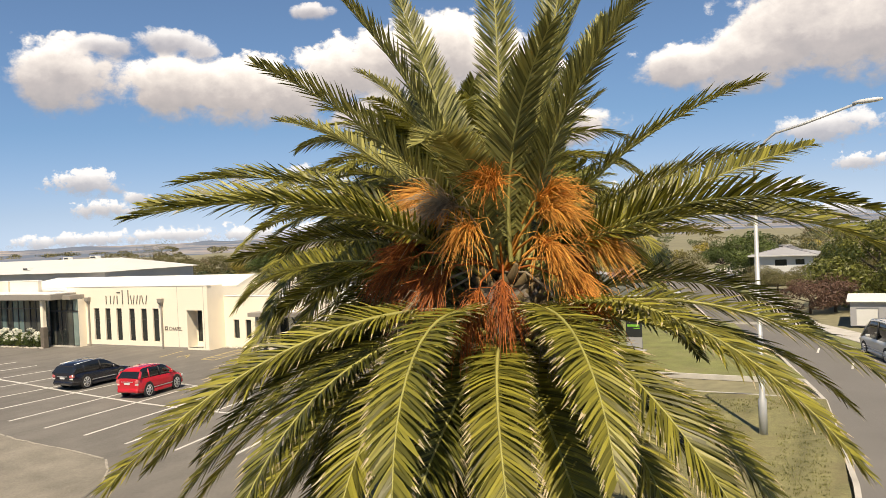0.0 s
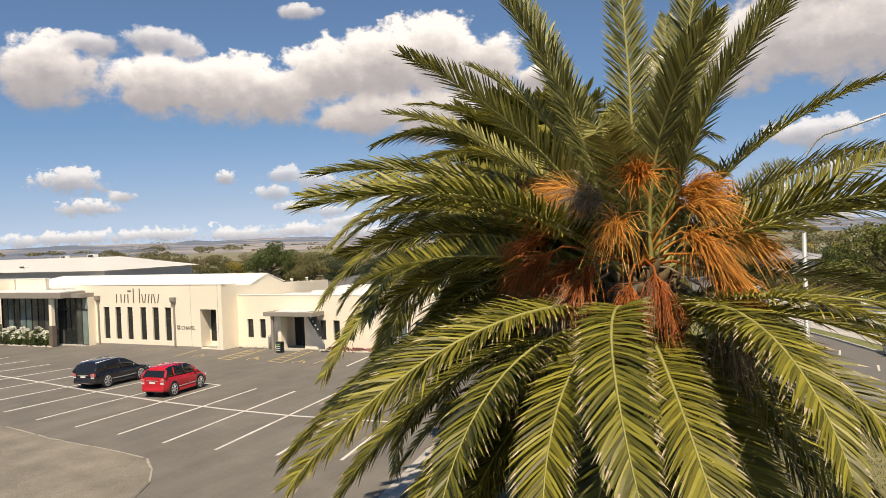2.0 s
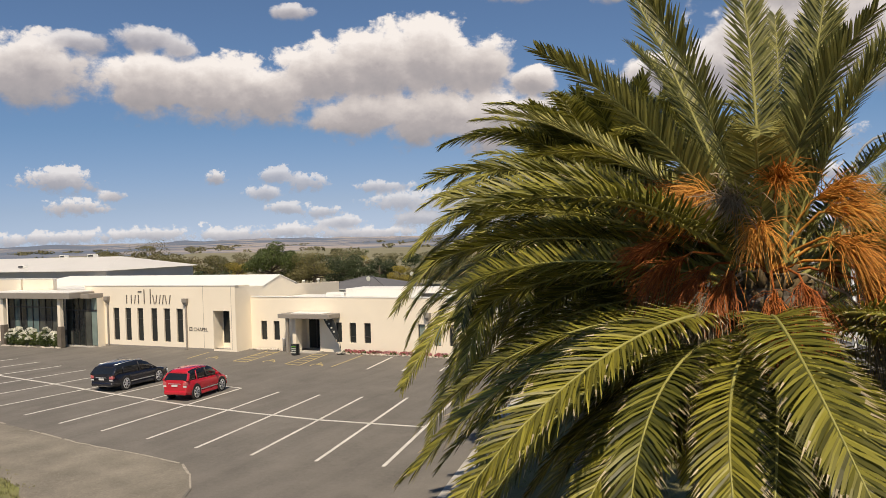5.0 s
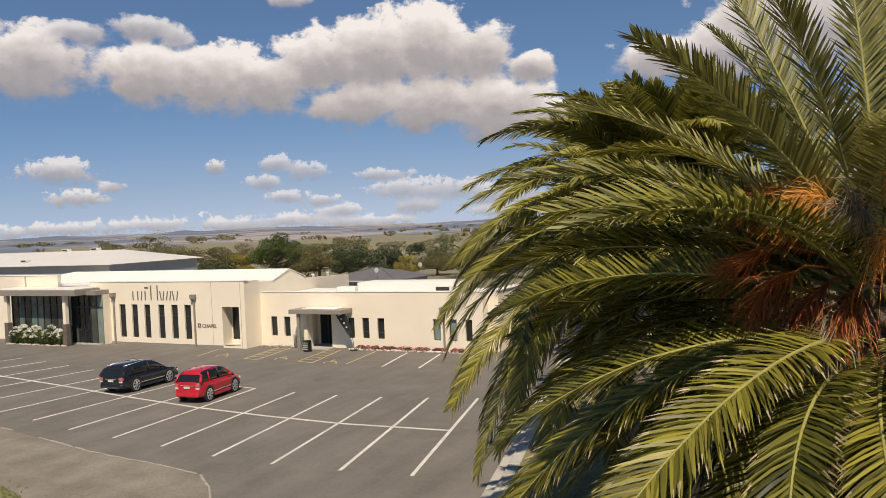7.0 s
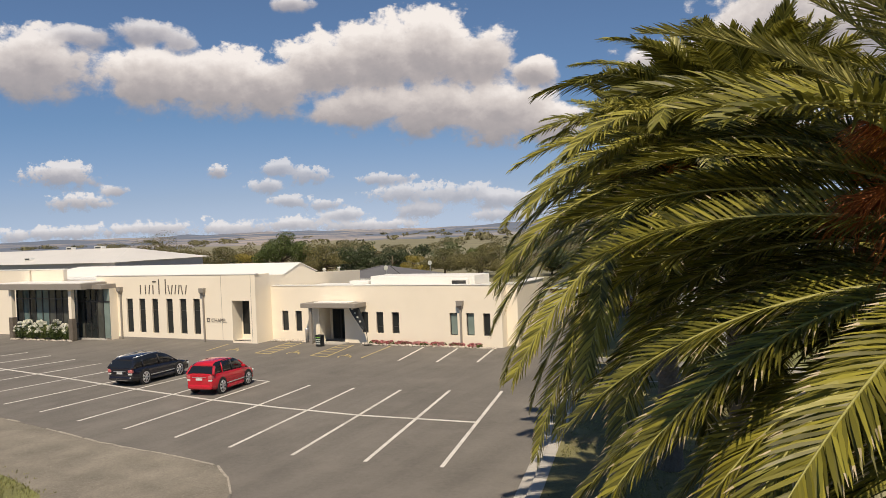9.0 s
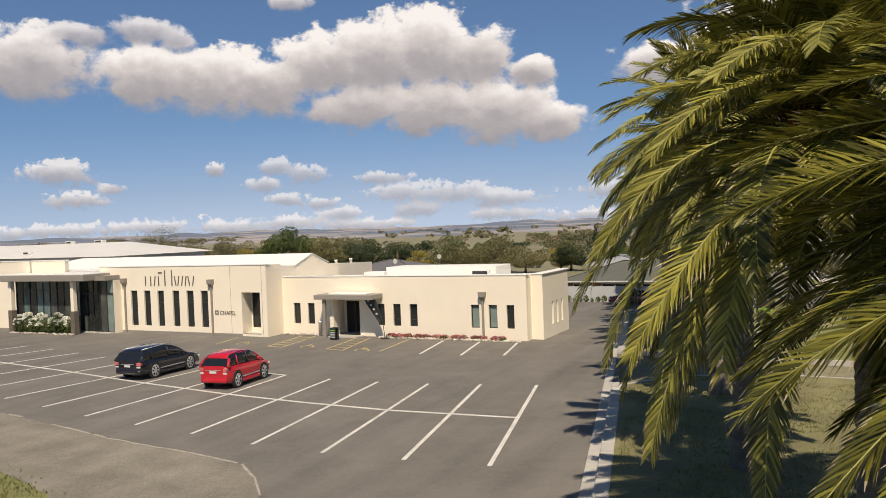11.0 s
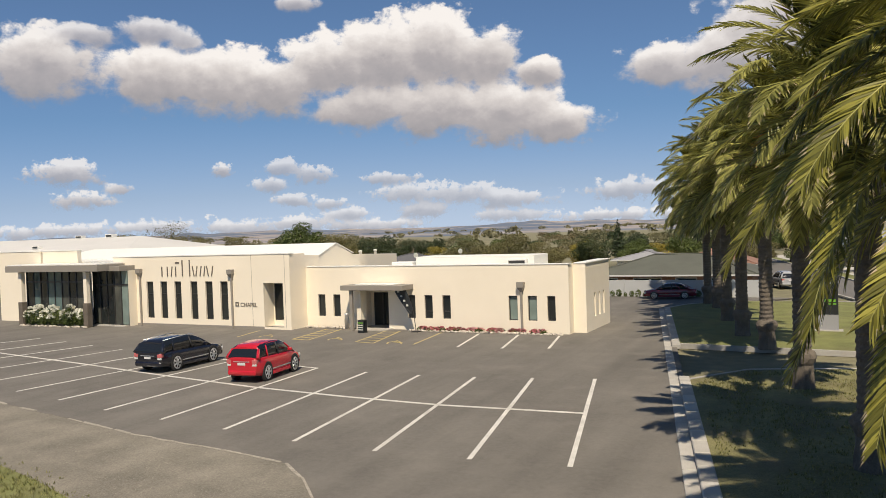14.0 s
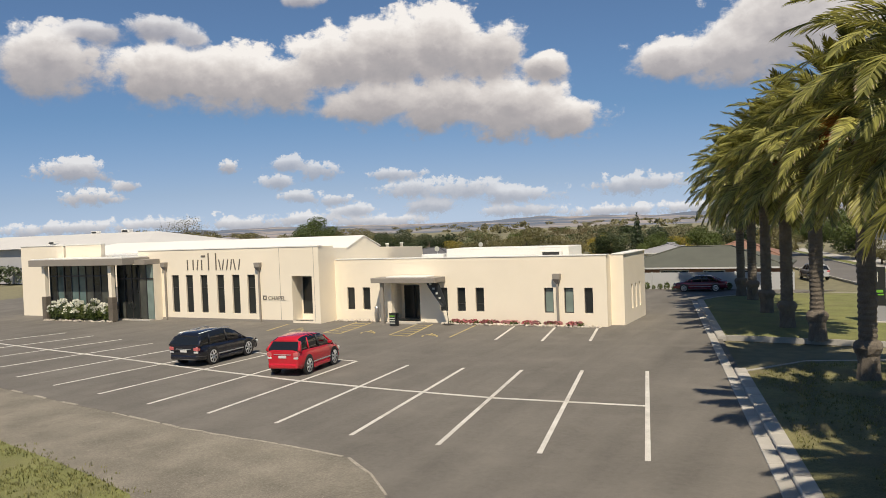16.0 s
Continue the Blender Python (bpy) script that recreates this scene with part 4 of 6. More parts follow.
# porch
part("porch_side", box((-30.47, WY + 0.302, 0), (-30.17, WY + 1.0, 2.2)), STUCCO, building)
part("porch_back", cut_wall(-30.17, -28.46, 0, 2.2, [(DOOR_X[0], DOOR_X[1], 0.05, 1.9)], WY + 1.0, 0.12), STUCCO, building)
part("porch_side", box((-28.46, WY + 0.302, 0), (-28.16, WY + 1.12, 2.2)), STUCCO, building)
porch_door = window(building, DOOR_X[0], (DOOR_X[0] + DOOR_X[1]) / 2, 0.05, 1.9, WY + 1.0, depth=0.02, name="door")
window(building, (DOOR_X[0] + DOOR_X[1]) / 2, DOOR_X[1], 0.05, 1.9, WY + 1.0, depth=0.02, name="door")
canopy = part("porch_canopy", box((-30.72, WY - 1.25, 2.18), (-26.9, WY - 0.003, 2.44), 0.015), TRIM_TAUPE, building)
part("canopy_cap", box((-29.9, WY - 1.0, 2.444), (-27.5, WY - 0.1, 2.5), 0.01), ROOF_WHITE, canopy)
part("porch_post", box((-30.25, WY - 1.1, 0), (-30.08, WY - 0.93, 2.176), 0.01), TRIM_TAUPE, building)
part("porch_pier", box((-30.12, WY - 0.6, 0), (-29.85, WY - 0.003, 2.176), 0.01), STUCCO, building)
part("porch_floor", box((-30.17, WY - 0.9, 0), (-28.2, WY + 1.0, 0.05)), CONCRETE, building)
# entrance
EX1, EY = -46.6, 34.1
part("entry_wall", box((-58.9, FY, 0), (-54.5, FY + 0.3, 4.7)), STUCCO, building)
part("entry_parapet", box((-54.298, FY, 3.5), (-50.9, FY + 0.3, 4.7)), STUCCO, building)
part("parapet_cap", box((-58.95, FY - 0.03, 4.704), (-50.85, FY + 0.33, 4.77), 0.01), ROOF_WHITE, building)
part("entry_wall", box((-58.9, FY + 0.302, 0), (-58.6, 42.99, 4.1)), STUCCO, building)
ec = part("entry_canopy", box((-55.2, EY - 0.5, 3.45), (EX1, FY - 0.003, 3.85), 0.02), TRIM_TAUPE, building)
part("canopy_cap", box((-55.1, EY - 0.4, 3.854), (EX1 - 0.1, FY - 0.05, 3.92), 0.01), ROOF_WHITE, ec)
part("canopy_return", box((EX1 + 0.002, FY - 1.2, 3.42), (-45.75, FY - 0.003, 3.72), 0.01), TRIM_TAUPE, building)
for i, x in enumerate((-54.2, -48.1)):
    col = part("column", box((x - 0.14, EY - 0.2, 1.5), (x + 0.14, EY + 0.08, 3.446), 0.01), STUCCO, building)
    part("column_base", box((x - 0.19, EY - 0.26, 0), (x + 0.19, EY + 0.14, 1.5), 0.03), BARK, col, "rough stone column base")
gy = EY + 0.55
glazing = empty("glazed_screen")
glazing.parent = building
for i in range(-1, 8):
    x = -53.9 + i * 0.68
    p = part("pane", box((x + 0.06, gy + 0.02, 0.1), (x + 0.64, gy + 0.035, 3.4)), GLASS_TEAL if i in (0, 2, 3) else GLASS_DARK if i in (-1, 1, 5) else GLASS_GREY, glazing)
    part("mullion", box((x, gy - 0.03, 0.05), (x + 0.06, gy + 0.07, 3.44)), FRAME_DARK, glazing)
part("transom", box((-54.58, gy - 0.025, 2.72), (-48.46, gy + 0.015, 2.8)), FRAME_DARK, glazing)
for i in range(5):
    x = -48.8 + i * 0.62
    part("pane", box((x + 0.05, FY - 0.6, 0.1), (x + 0.57, FY - 0.585, 3.4)), GLASS_DARK if i in (1, 2) else GLASS_GREEN if i == 4 else GLASS_GREY, glazing)
    part("mullion", box((x, FY - 0.64, 0.02), (x + 0.05, FY - 0.55, 3.44)), FRAME_DARK, glazing)
part("transom", box((-48.8, FY - 0.645, 2.5), (-45.7, FY - 0.61, 2.6)), FRAME_DARK, glazing)
part("entry_side", box((-47.9 + 2.2, FY - 0.6, 0), (-45.67, FY - 0.003, 3.418)), STUCCO, building)
part("inner_floor", box((-54.2, gy + 0.1, 0), (-45.8, FY + 5, 0.06)), CONCRETE, building)


# ---- grey hall behind ----
def hall_roof(x0, x1, y0, y1, z0, zr):
    """A low roof, hipped at its right end."""
    bm = bmesh.new()
    ym = (y0 + y1) / 2
    lo = [bm.verts.new(p) for p in ((x0, y0, z0), (x1, y0, z0), (x1, y1, z0), (x0, y1, z0))]
    r = [bm.verts.new((x0, ym, zr)), bm.verts.new((x1 - 6, ym, zr))]
    for q in ((lo[0], lo[1], r[1], r[0]), (lo[1], lo[2], r[1]), (lo[2], lo[3], r[0], r[1]), (lo[3], lo[0], r[0]), (lo[3], lo[2], lo[1], lo[0])):
        bm.faces.new(q)
    bmesh.ops.recalc_face_normals(bm, faces=bm.faces[:])
    return bm


hall = empty("grey_hall", label="large grey metal hall with a pale low-pitched roof", category="building")
part("wall", box((-140, 62, 0), (-76.2, 62.3, 4.2)), HALL_WALL, hall)
part("wall", box((-76.5, 62.302, 0), (-76.2, 76, 4.2)), HALL_WALL, hall)
part("roof", hall_roof(-141, -75.8, 61.4, 77, 4.2, 5.75), GREY_ROOF, hall)
part("lower_wall", box((-78.6, 58.5, 0), (-70, 61.5, 2.4)), STUCCO, hall)

# ---- hills ----
bm = bmesh.new()
N = 260
for near, dist, amp, base, seed in ((3300, 4000, 34, 16, 1.0), (2400, 3300, 26, 7, 9.0), (480, 2500, 14, 3, 17.0)):
    rows = []
    for i in range(N):
        a = radians(-75 + 100 * i / (N - 1))
        h = 0.82 * base + 0.82 * amp * max(0, 0.42 + 0.8 * noise.fractal(Vector((a * 5 + seed, seed, 0)), 0.9, 2.1, 6))
        rows.append([bm.verts.new(((near + (dist - near) * s) * math.sin(a), (near + (dist - near) * s) * math.cos(a), -0.6 + h * s ** 1.1 * (1 + 0.25 * noise.noise(Vector((a * 30, s * 3, seed)))))) for s in (0, 0.12, 0.25, 0.5, 0.75, 1.0)])
    for a, b in zip(rows, rows[1:]):
        for k in range(5):
            bm.faces.new((a[k], b[k], b[k + 1], a[k + 1])).smooth = True
bmesh.ops.recalc_face_normals(bm, faces=bm.faces[:])
for f in bm.faces:
    if f.normal.z < 0:
        f.normal_flip()
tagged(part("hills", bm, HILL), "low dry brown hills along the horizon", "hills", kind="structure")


# ---- clouds: a far backdrop sheet of sky ----
def cloud_sheet():
    bm = bmesh.new()
    uv = bm.loops.layers.uv.new("sky")
    R = 4300
    az = [-70 + 2.5 * i for i in range(49)]
    el = [-0.3 + 1.0 * i for i in range(46)]
    grid = [[bm.verts.new((R * math.sin(radians(a + 1.5)) * math.cos(radians(e)), R * math.cos(radians(a + 1.5)) * math.cos(radians(e)), R * math.sin(radians(e - 0.35)))) for e in el] for a in az]
    for i in range(len(az) - 1):
        for k in range(len(el) - 1):
            f = bm.faces.new((grid[i][k], grid[i + 1][k], grid[i + 1][k + 1], grid[i][k + 1]))
            f.smooth = True
            for lp, (a, e) in zip(f.loops, ((az[i], el[k]), (az[i + 1], el[k]), (az[i + 1], el[k + 1]), (az[i], el[k + 1]))):
                lp[uv].uv = (a, e)
    return bm


# cumulus heaps as (azimuth, elevation, half width, half height), degrees
HEAP_BIG = [(-47.6, 11.2, 3.8, 2.3), (-44, 11, 4.0, 2.5), (-40.3, 10.7, 3.8, 2.3), (-36.2, 12.0, 3.8, 2.3), (-32.5, 12.6, 4.4, 2.8), (-28.9, 13, 4.4, 3.0), (-25.4, 12.4, 3.4, 2.4), (-33.5, 9.3, 4.2, 1.8), (-28.5, 9.1, 4.8, 2.2), (-23.5, 8.6, 4.6, 2.4), (-19.8, 7.6, 3.2, 1.6), (-21.3, 11.2, 2.0, 1.2)]
HEAP_SIDE = [(-54.8, 11.8, 3.6, 2.5), (-12.6, 11, 3.0, 1.6), (-8.5, 11, 4.0, 2.2), (-5, 12.6, 5, 3.2), (0, 12, 5.5, 3.4), (5, 13, 6.5, 4.2), (-2, 16, 6.5, 2.7), (11, 13, 6, 4), (-22, 17.4, 3.4, 0.8), (-14.8, 17.0, 2.8, 0.9)]
HEAP_THIN = [(-48, 14.2, 2.4, 0.9), (-52, 13.8, 2.2, 0.8), (-45.8, 13.6, 1.4, 0.8), (-38, 16.3, 1.5, 0.6), (-3.3, 6.2, 3.4, 1.0), (-1.5, 3.9, 1.8, 0.6), (-6, 2.5, 1.1, 0.5), (-53.4, 4.9, 2.5, 0.85), (-52.9, 3.1, 1.9, 0.6), (-50.5, 3.9, 0.8, 0.5), (-43.8, 5.0, 0.9, 0.45)]
HEAP_LOW = [(-39.4, 5.1, 1.5, 0.6), (-37.7, 4.6, 1.7, 0.7), (-40.5, 3.9, 1.2, 0.6), (-39.2, 2.8, 1.6, 0.5), (-36.6, 2.5, 1.3, 0.45), (-35.2, 1.7, 1.8, 0.5), (-32.2, 4.2, 1.8, 0.5), (-31, 3.0, 2.4, 0.85), (-27.5, 2.9, 3.2, 1.0), (-23.5, 2.4, 2.9, 0.8), (-29.5, 1.9, 2.6, 0.65), (-23.5, 1.3, 3.0, 0.55), (-15, 2.8, 3.0, 0.8)]
HEAP_FAR = [(-54, 1.1, 4.2, 0.5), (-48, 1.2, 4.2, 0.55), (-43, 1.0, 4.2, 0.5), (-39, 1.2, 3.8, 0.55), (-34, 0.9, 4.2, 0.5), (-17, 1.0, 4, 0.5), (-10, 1.0, 4, 0.5), (-3, 0.9, 4, 0.45)]


def cloud_material():
    m = bpy.data.materials.new("cloud")
    m.use_nodes = True
    nt = m.node_tree
    nt.nodes.clear()

    def node(kind, **inputs):
        n = nt.nodes.new(kind)
        for k, v in inputs.items():
            n.inputs[k].default_value = v
        return n

    def math_node(op, a, b=None, c=None, clamp=False):
        n = nt.nodes.new("ShaderNodeMath")
        n.operation = op
        n.use_clamp = clamp
        for i, v in enumerate((a, b, c)):
            if v is None:
                continue
            if isinstance(v, (int, float)):
                n.inputs[i].default_value = v
            else:
                nt.links.new(v, n.inputs[i])
        return n.outputs[0]

    uvn = nt.nodes.new("ShaderNodeUVMap")
    uvn.uv_map = "sky"
    sep = nt.nodes.new("ShaderNodeSeparateXYZ")
    nt.links.new(uvn.outputs[0], sep.inputs[0])

    def billow(shift):
        """Rounded lumps broken into smaller ones, looked up a little towards the sun by shift degrees."""
        off = node("ShaderNodeVectorMath")
        off.operation = "MULTIPLY_ADD"
        off.inputs[1].default_value = (1, 1.3, 1)
        off.inputs[2].default_value = (shift * 0.6, shift, 0)
        nt.links.new(uvn.outputs[0], off.inputs[0])
        wob = node("ShaderNodeTexNoise", Scale=0.55, Detail=3.0)
        nt.links.new(off.outputs[0], wob.inputs["Vector"])
        push = node("ShaderNodeVectorMath")
        push.operation = "MULTIPLY_ADD"
        push.inputs[1].default_value = (1.3, 1.3, 0)
        nt.links.new(wob.outputs["Color"], push.inputs[0])
        nt.links.new(off.outputs[0], push.inputs[2])
        v = node("ShaderNodeTexVoronoi", Scale=0.6, Detail=4.0, Roughness=0.55)
        v.normalize = True
        nt.links.new(push.outputs[0], v.inputs["Vector"])
        n = node("ShaderNodeTexNoise", Scale=0.42, Detail=9.0, Roughness=0.6)
        nt.links.new(off.outputs[0], n.inputs["Vector"])
        return math_node("ADD", math_node("MULTIPLY", math_node("SUBTRACT", 0.36, v.outputs["Distance"]), 1.1), math_node("MULTIPLY", math_node("SUBTRACT", n.outputs[0], 0.5), 1.3))

    b0, b1 = billow(0.0), billow(0.7)
    best, total, height, cover = None, None, None, None
    for heaps, much, solid in ((HEAP_BIG, 0.98, 0.97), (HEAP_SIDE, 0.95, 0.93), (HEAP_THIN, 0.62, 0.74), (HEAP_LOW, 0.66, 0.58), (HEAP_FAR, 0.55, 0.66)):
        for a, e, w, h in heaps:
            du = math_node("MULTIPLY", math_node("SUBTRACT", sep.outputs[0], a), 1 / w)
            dv = math_node("MULTIPLY", math_node("SUBTRACT", sep.outputs[1], e), 1 / h)
            r = math_node("SQRT", math_node("ADD", math_node("MULTIPLY", du, du), math_node("MULTIPLY", dv, dv)))
            g = math_node("SUBTRACT", much, math_node("MULTIPLY", r, much))
            best = g if best is None else math_node("SMOOTH_MAX", best, g, 0.25)
            k = math_node("POWER", math_node("MAXIMUM", math_node("ADD", g, 0.45), 0.0), 3.0)
            total = k if total is None else math_node("ADD", total, k)
            hv = math_node("MULTIPLY", k, dv)
            height = hv if height is None else math_node("ADD", height, hv)
            cv = math_node("MULTIPLY", k, solid)
            cover = cv if cover is None else math_node("ADD", cover, cv)
    total = math_node("ADD", total, 0.0001)
    height, cover = math_node("DIVIDE", height, total), math_node("DIVIDE", cover, total)
    fleck = node("ShaderNodeTexNoise", Scale=1.7, Detail=6.0, Roughness=0.65)
    nt.links.new(uvn.outputs[0], fleck.inputs["Vector"])
    small = node("ShaderNodeMapRange")
    small.inputs["From Min"].default_value, small.inputs["From Max"].default_value = 8.0, 5.0
    small.inputs["To Max"].default_value = 1.5
    nt.links.new(sep.outputs[1], small.inputs[0])
    b0 = math_node("ADD", b0, math_node("MULTIPLY", math_node("SUBTRACT", fleck.outputs[0], 0.5), small.outputs[0]))
    d0 = math_node("ADD", best, b0)
    alpha = node("ShaderNodeMapRange")
    alpha.interpolation_type = "SMOOTHSTEP"
    alpha.inputs["From Min"].default_value = -0.02
    nt.links.new(d0, alpha.inputs[0])
    # crisp sunlit crowns, soft ragged bases and thin veils
    nt.links.new(math_node("MAXIMUM", math_node("MULTIPLY_ADD", height, -0.2, 0.38), 0.16), alpha.inputs["From Max"])
    lumps = math_node("MULTIPLY", math_node("SUBTRACT", b0, b1), 0.45)
    thick = math_node("MULTIPLY", math_node("MINIMUM", d0, 1.0), -0.26)
    level = math_node("ADD", math_node("ADD", math_node("MULTIPLY_ADD", height, 0.62, 0.7), lumps), thick)
    ramp = nt.nodes.new("ShaderNodeValToRGB")
    for k, (at, col) in enumerate(((0.0, (0.30, 0.30, 0.325)), (0.42, (0.44, 0.42, 0.43)), (0.75, (0.68, 0.65, 0.635)), (1.0, (0.92, 0.9, 0.875)))):
        el = ramp.color_ramp.elements[k] if k < 2 else ramp.color_ramp.elements.new(at)
        el.position = at
        el.color = (*col, 1)
    nt.links.new(level, ramp.inputs[0])
    em = node("ShaderNodeEmission", Strength=1.0)
    nt.links.new(ramp.outputs[0], em.inputs[0])
    clear = node("ShaderNodeBsdfTransparent")
    ms = nt.nodes.new("ShaderNodeMixShader")
    nt.links.new(math_node("MULTIPLY", alpha.outputs[0], cover), ms.inputs[0])
    nt.links.new(clear.outputs[0], ms.inputs[1])
    nt.links.new(em.outputs[0], ms.inputs[2])
    out = nt.nodes.new("ShaderNodeOutputMaterial")
    nt.links.new(ms.outputs[0], out.inputs[0])
    return m


tagged(part("cloud_backdrop", cloud_sheet(), cloud_material()), "white and grey cumulus clouds far off in a blue sky", "clouds", kind="structure")


# ---- vehicles ----
def car_paint(name, color, rough=0.25):
    m = material(name, color, rough, 0.0, 3, 0.06, 20)
    b = m.node_tree.nodes["Principled BSDF"]
    b.inputs["Coat Weight"].default_value = 0.8
    b.inputs["Coat Roughness"].default_value = 0.06
    return m


PAINT_BLACK = car_paint("black_car_paint", (0.008, 0.009, 0.016))
PAINT_RED = car_paint("red_car_paint", (0.5, 0.012, 0.025))
PAINT_MAROON = car_paint("maroon_car_paint", (0.14, 0.01, 0.022))
PAINT_SILVER = car_paint("silver_car_paint", (0.4, 0.41, 0.42))
PAINT_VAN = car_paint("white_car_paint", (0.6, 0.6, 0.58))
RUBBER = material("tyre_rubber", (0.015, 0.015, 0.015), 0.85, scale=0.5, vary=0.2)
ALLOY = material("alloy_rim", (0.62, 0.62, 0.62), 0.38, 0.7, 0.5, 0.1)
CAR_GLASS = material("car_glass", (0.012, 0.014, 0.016), 0.05, scale=2, vary=0.1, spec=0.7)
LAMP_PINK = material("pale_red_lamp_glass", (0.5, 0.13, 0.13), 0.12, scale=1, vary=0.2)
LAMP_CLEAR = material("clear_lamp_glass", (0.6, 0.6, 0.58), 0.12, scale=1, vary=0.1)
PLATE = material("plain_plate", (0.62, 0.62, 0.6), 0.5, scale=1, vary=0.05)
PLASTIC = material("black_plastic", (0.02, 0.02, 0.021), 0.6, scale=1, vary=0.1)


def loft(rings, mi=0, smooth=True, caps=True):
    bm = bmesh.new()
    vs = [[bm.verts.new(p) for p in r] for r in rings]
    n = len(rings[0])
    for a, b in zip(vs, vs[1:]):
        for k in range(n):
            f = bm.faces.new((a[k], a[(k + 1) % n], b[(k + 1) % n], b[k]))
            f.smooth = smooth
    if caps:
        bm.faces.new(vs[0][::-1])
        bm.faces.new(vs[-1])
    bmesh.ops.recalc_face_normals(bm, faces=bm.faces[:])
    return bm


def interp(table, y):
    """Straight interpolation in rows of (y, value)."""
    for (a, va), (b, vb) in zip(table, table[1:]):
        if y <= b:
            return va + (vb - va) * max(0.0, (y - a)) / (b - a)
    return table[-1][1]


def car(name, paint, length, width, belt, roof, base, label, wheel_r=0.32, axles=(-1.35, 1.4), category="car", rails=False):
    """A car with its nose to +y. belt and roof: heights along the length, as rows of (y, z); base: the cabin's half width at the roof."""
    thing = empty(name, label=label, category=category, group="parked cars")
    h = length / 2
    ys = [-h, -h + 0.05, -h + 0.2, -h + 0.5] + [-h + 0.5 + (length - 1.1) * i / 12 for i in range(1, 12)] + [h - 0.6, h - 0.3, h - 0.12, h]
    rings = []
    for y in ys:
        e = min(1.0, 0.80 + 0.2 * math.sqrt(min(1.0, (h - abs(y)) / 0.45)))
        w, zb = width / 2 * e, interp(belt, y)
        lo = 0.24 + 0.16 * max(0.0, (abs(y) - h + 0.3) / 0.3)
        prof = [(0.86, lo), (0.97, lo + 0.1), (1.0, lo + 0.3), (1.0, zb * 0.72), (0.965, zb - 0.09), (0.9, zb - 0.02), (0.6, zb + 0.012)]
        rings.append([(w * a, y, z) for a, z in prof] + [(-w * a, y, z) for a, z in prof[::-1]])
    body = part("body", loft(rings), paint, thing, smooth=False)
    cy = [roof[0][0] + (roof[-1][0] - roof[0][0]) * i / 16 for i in range(17)]
    rings, shell = [], []
    for y in cy:
        zr, zb = interp(roof, y), interp(belt, y) - 0.05
        k = max(0.0, min(1.0, (zr - zb) / (max(z for _, z in roof) - zb)))
        wb, wt = width / 2 * 0.93, width / 2 * 0.93 + (base - width / 2 * 0.93) * k
        zt = max(zr, zb + 0.012)
        rings.append([(wb, y, zb), (wt, y, zb + (zt - zb) * 0.9), (wt * 0.88, y, zt - 0.004), (-wt * 0.88, y, zt - 0.004), (-wt, y, zb + (zt - zb) * 0.9), (-wb, y, zb)])
    part("cabin_glass", loft(rings), CAR_GLASS, thing)
    top = [(y, z) for y, z in roof if z > max(z for _, z in roof) - 0.17]
    y0, y1 = top[0][0] - 0.02, top[-1][0] + 0.02
    rings = []
    for i in range(9):
        y = y0 + (y1 - y0) * i / 8
        z = interp(roof, y)
        rings.append([(x * base, y, z - d + up) for up in (0.0,) for x, d in ((-1.02, 0.09), (-0.97, 0.035), (-0.8, -0.008), (0, -0.03), (0.8, -0.008), (0.97, 0.035), (1.02, 0.09))] + [(x * base, y, z - 0.1) for x in (1.0, -1.0)])
    roof_ob = part("roof", loft(rings), paint, thing)
    # pillars from belt to roof
    for sx in (-1, 1):
        for fy, ty in ((roof[0][0], top[0][0]), (roof[-1][0], top[-1][0]), (-0.15, -0.2), (roof[0][0] + 0.85, top[0][0] + 0.6)):
            zb = interp(belt, fy) - 0.04
            zt = interp(roof, ty) - 0.07
            part("pillar", tube([(sx * width / 2 * 0.925, fy, zb), (sx * (base + 0.012), ty, zt)], [0.09, 0.07] if fy == roof[0][0] else [0.05, 0.04], 5), paint if fy != -0.15 else PLASTIC, thing)
        part("sill", box((sx * (width / 2 - 0.05), axles[0] + 0.45, 0.2), (sx * (width / 2 + 0.012), axles[1] - 0.45, 0.34), 0.02), paint, body)
        part("trim_strip", box((sx * (width / 2 - 0.03), axles[0] + 0.4, 0.42), (sx * (width / 2 + 0.008), axles[1] - 0.4, 0.46), 0.008), ALLOY, body)
        m = part("mirror", box((sx * (width / 2 - 0.02), 0.62, interp(belt, 0.6) + 0.0), (sx * (width / 2 + 0.19), 0.76, interp(belt, 0.6) + 0.13), 0.03), paint, thing)
        zt = interp(belt, -h + 0.1)
        part("tail_light", box((sx * (width / 2 * 0.6), -h - 0.012, zt - 0.24), (sx * (width / 2 * 0.9), -h + 0.22, zt - 0.06), 0.03), LAMP_PINK, body, "pale red and clear tail light")
        part("reversing_light", box((sx * (width / 2 * 0.62), -h - 0.012, zt - 0.34), (sx * (width / 2 * 0.87), -h + 0.16, zt - 0.245), 0.02), LAMP_CLEAR, body, "clear reversing light")
        part("headlight", box((sx * (width / 2 * 0.6), h - 0.25, interp(belt, h - 0.2) - 0.24), (sx * (width / 2 * 0.92), h - 0.02, interp(belt, h - 0.2) - 0.1), 0.03), LAMP_CLEAR, body, "clear headlight")
        if rails:
            part("roof_rail", tube([(sx * base * 0.86, y, interp(roof, y) + 0.06) for y in (y0 + 0.1, 0, y1 - 0.25)], 0.02, 5), ALLOY, roof_ob)
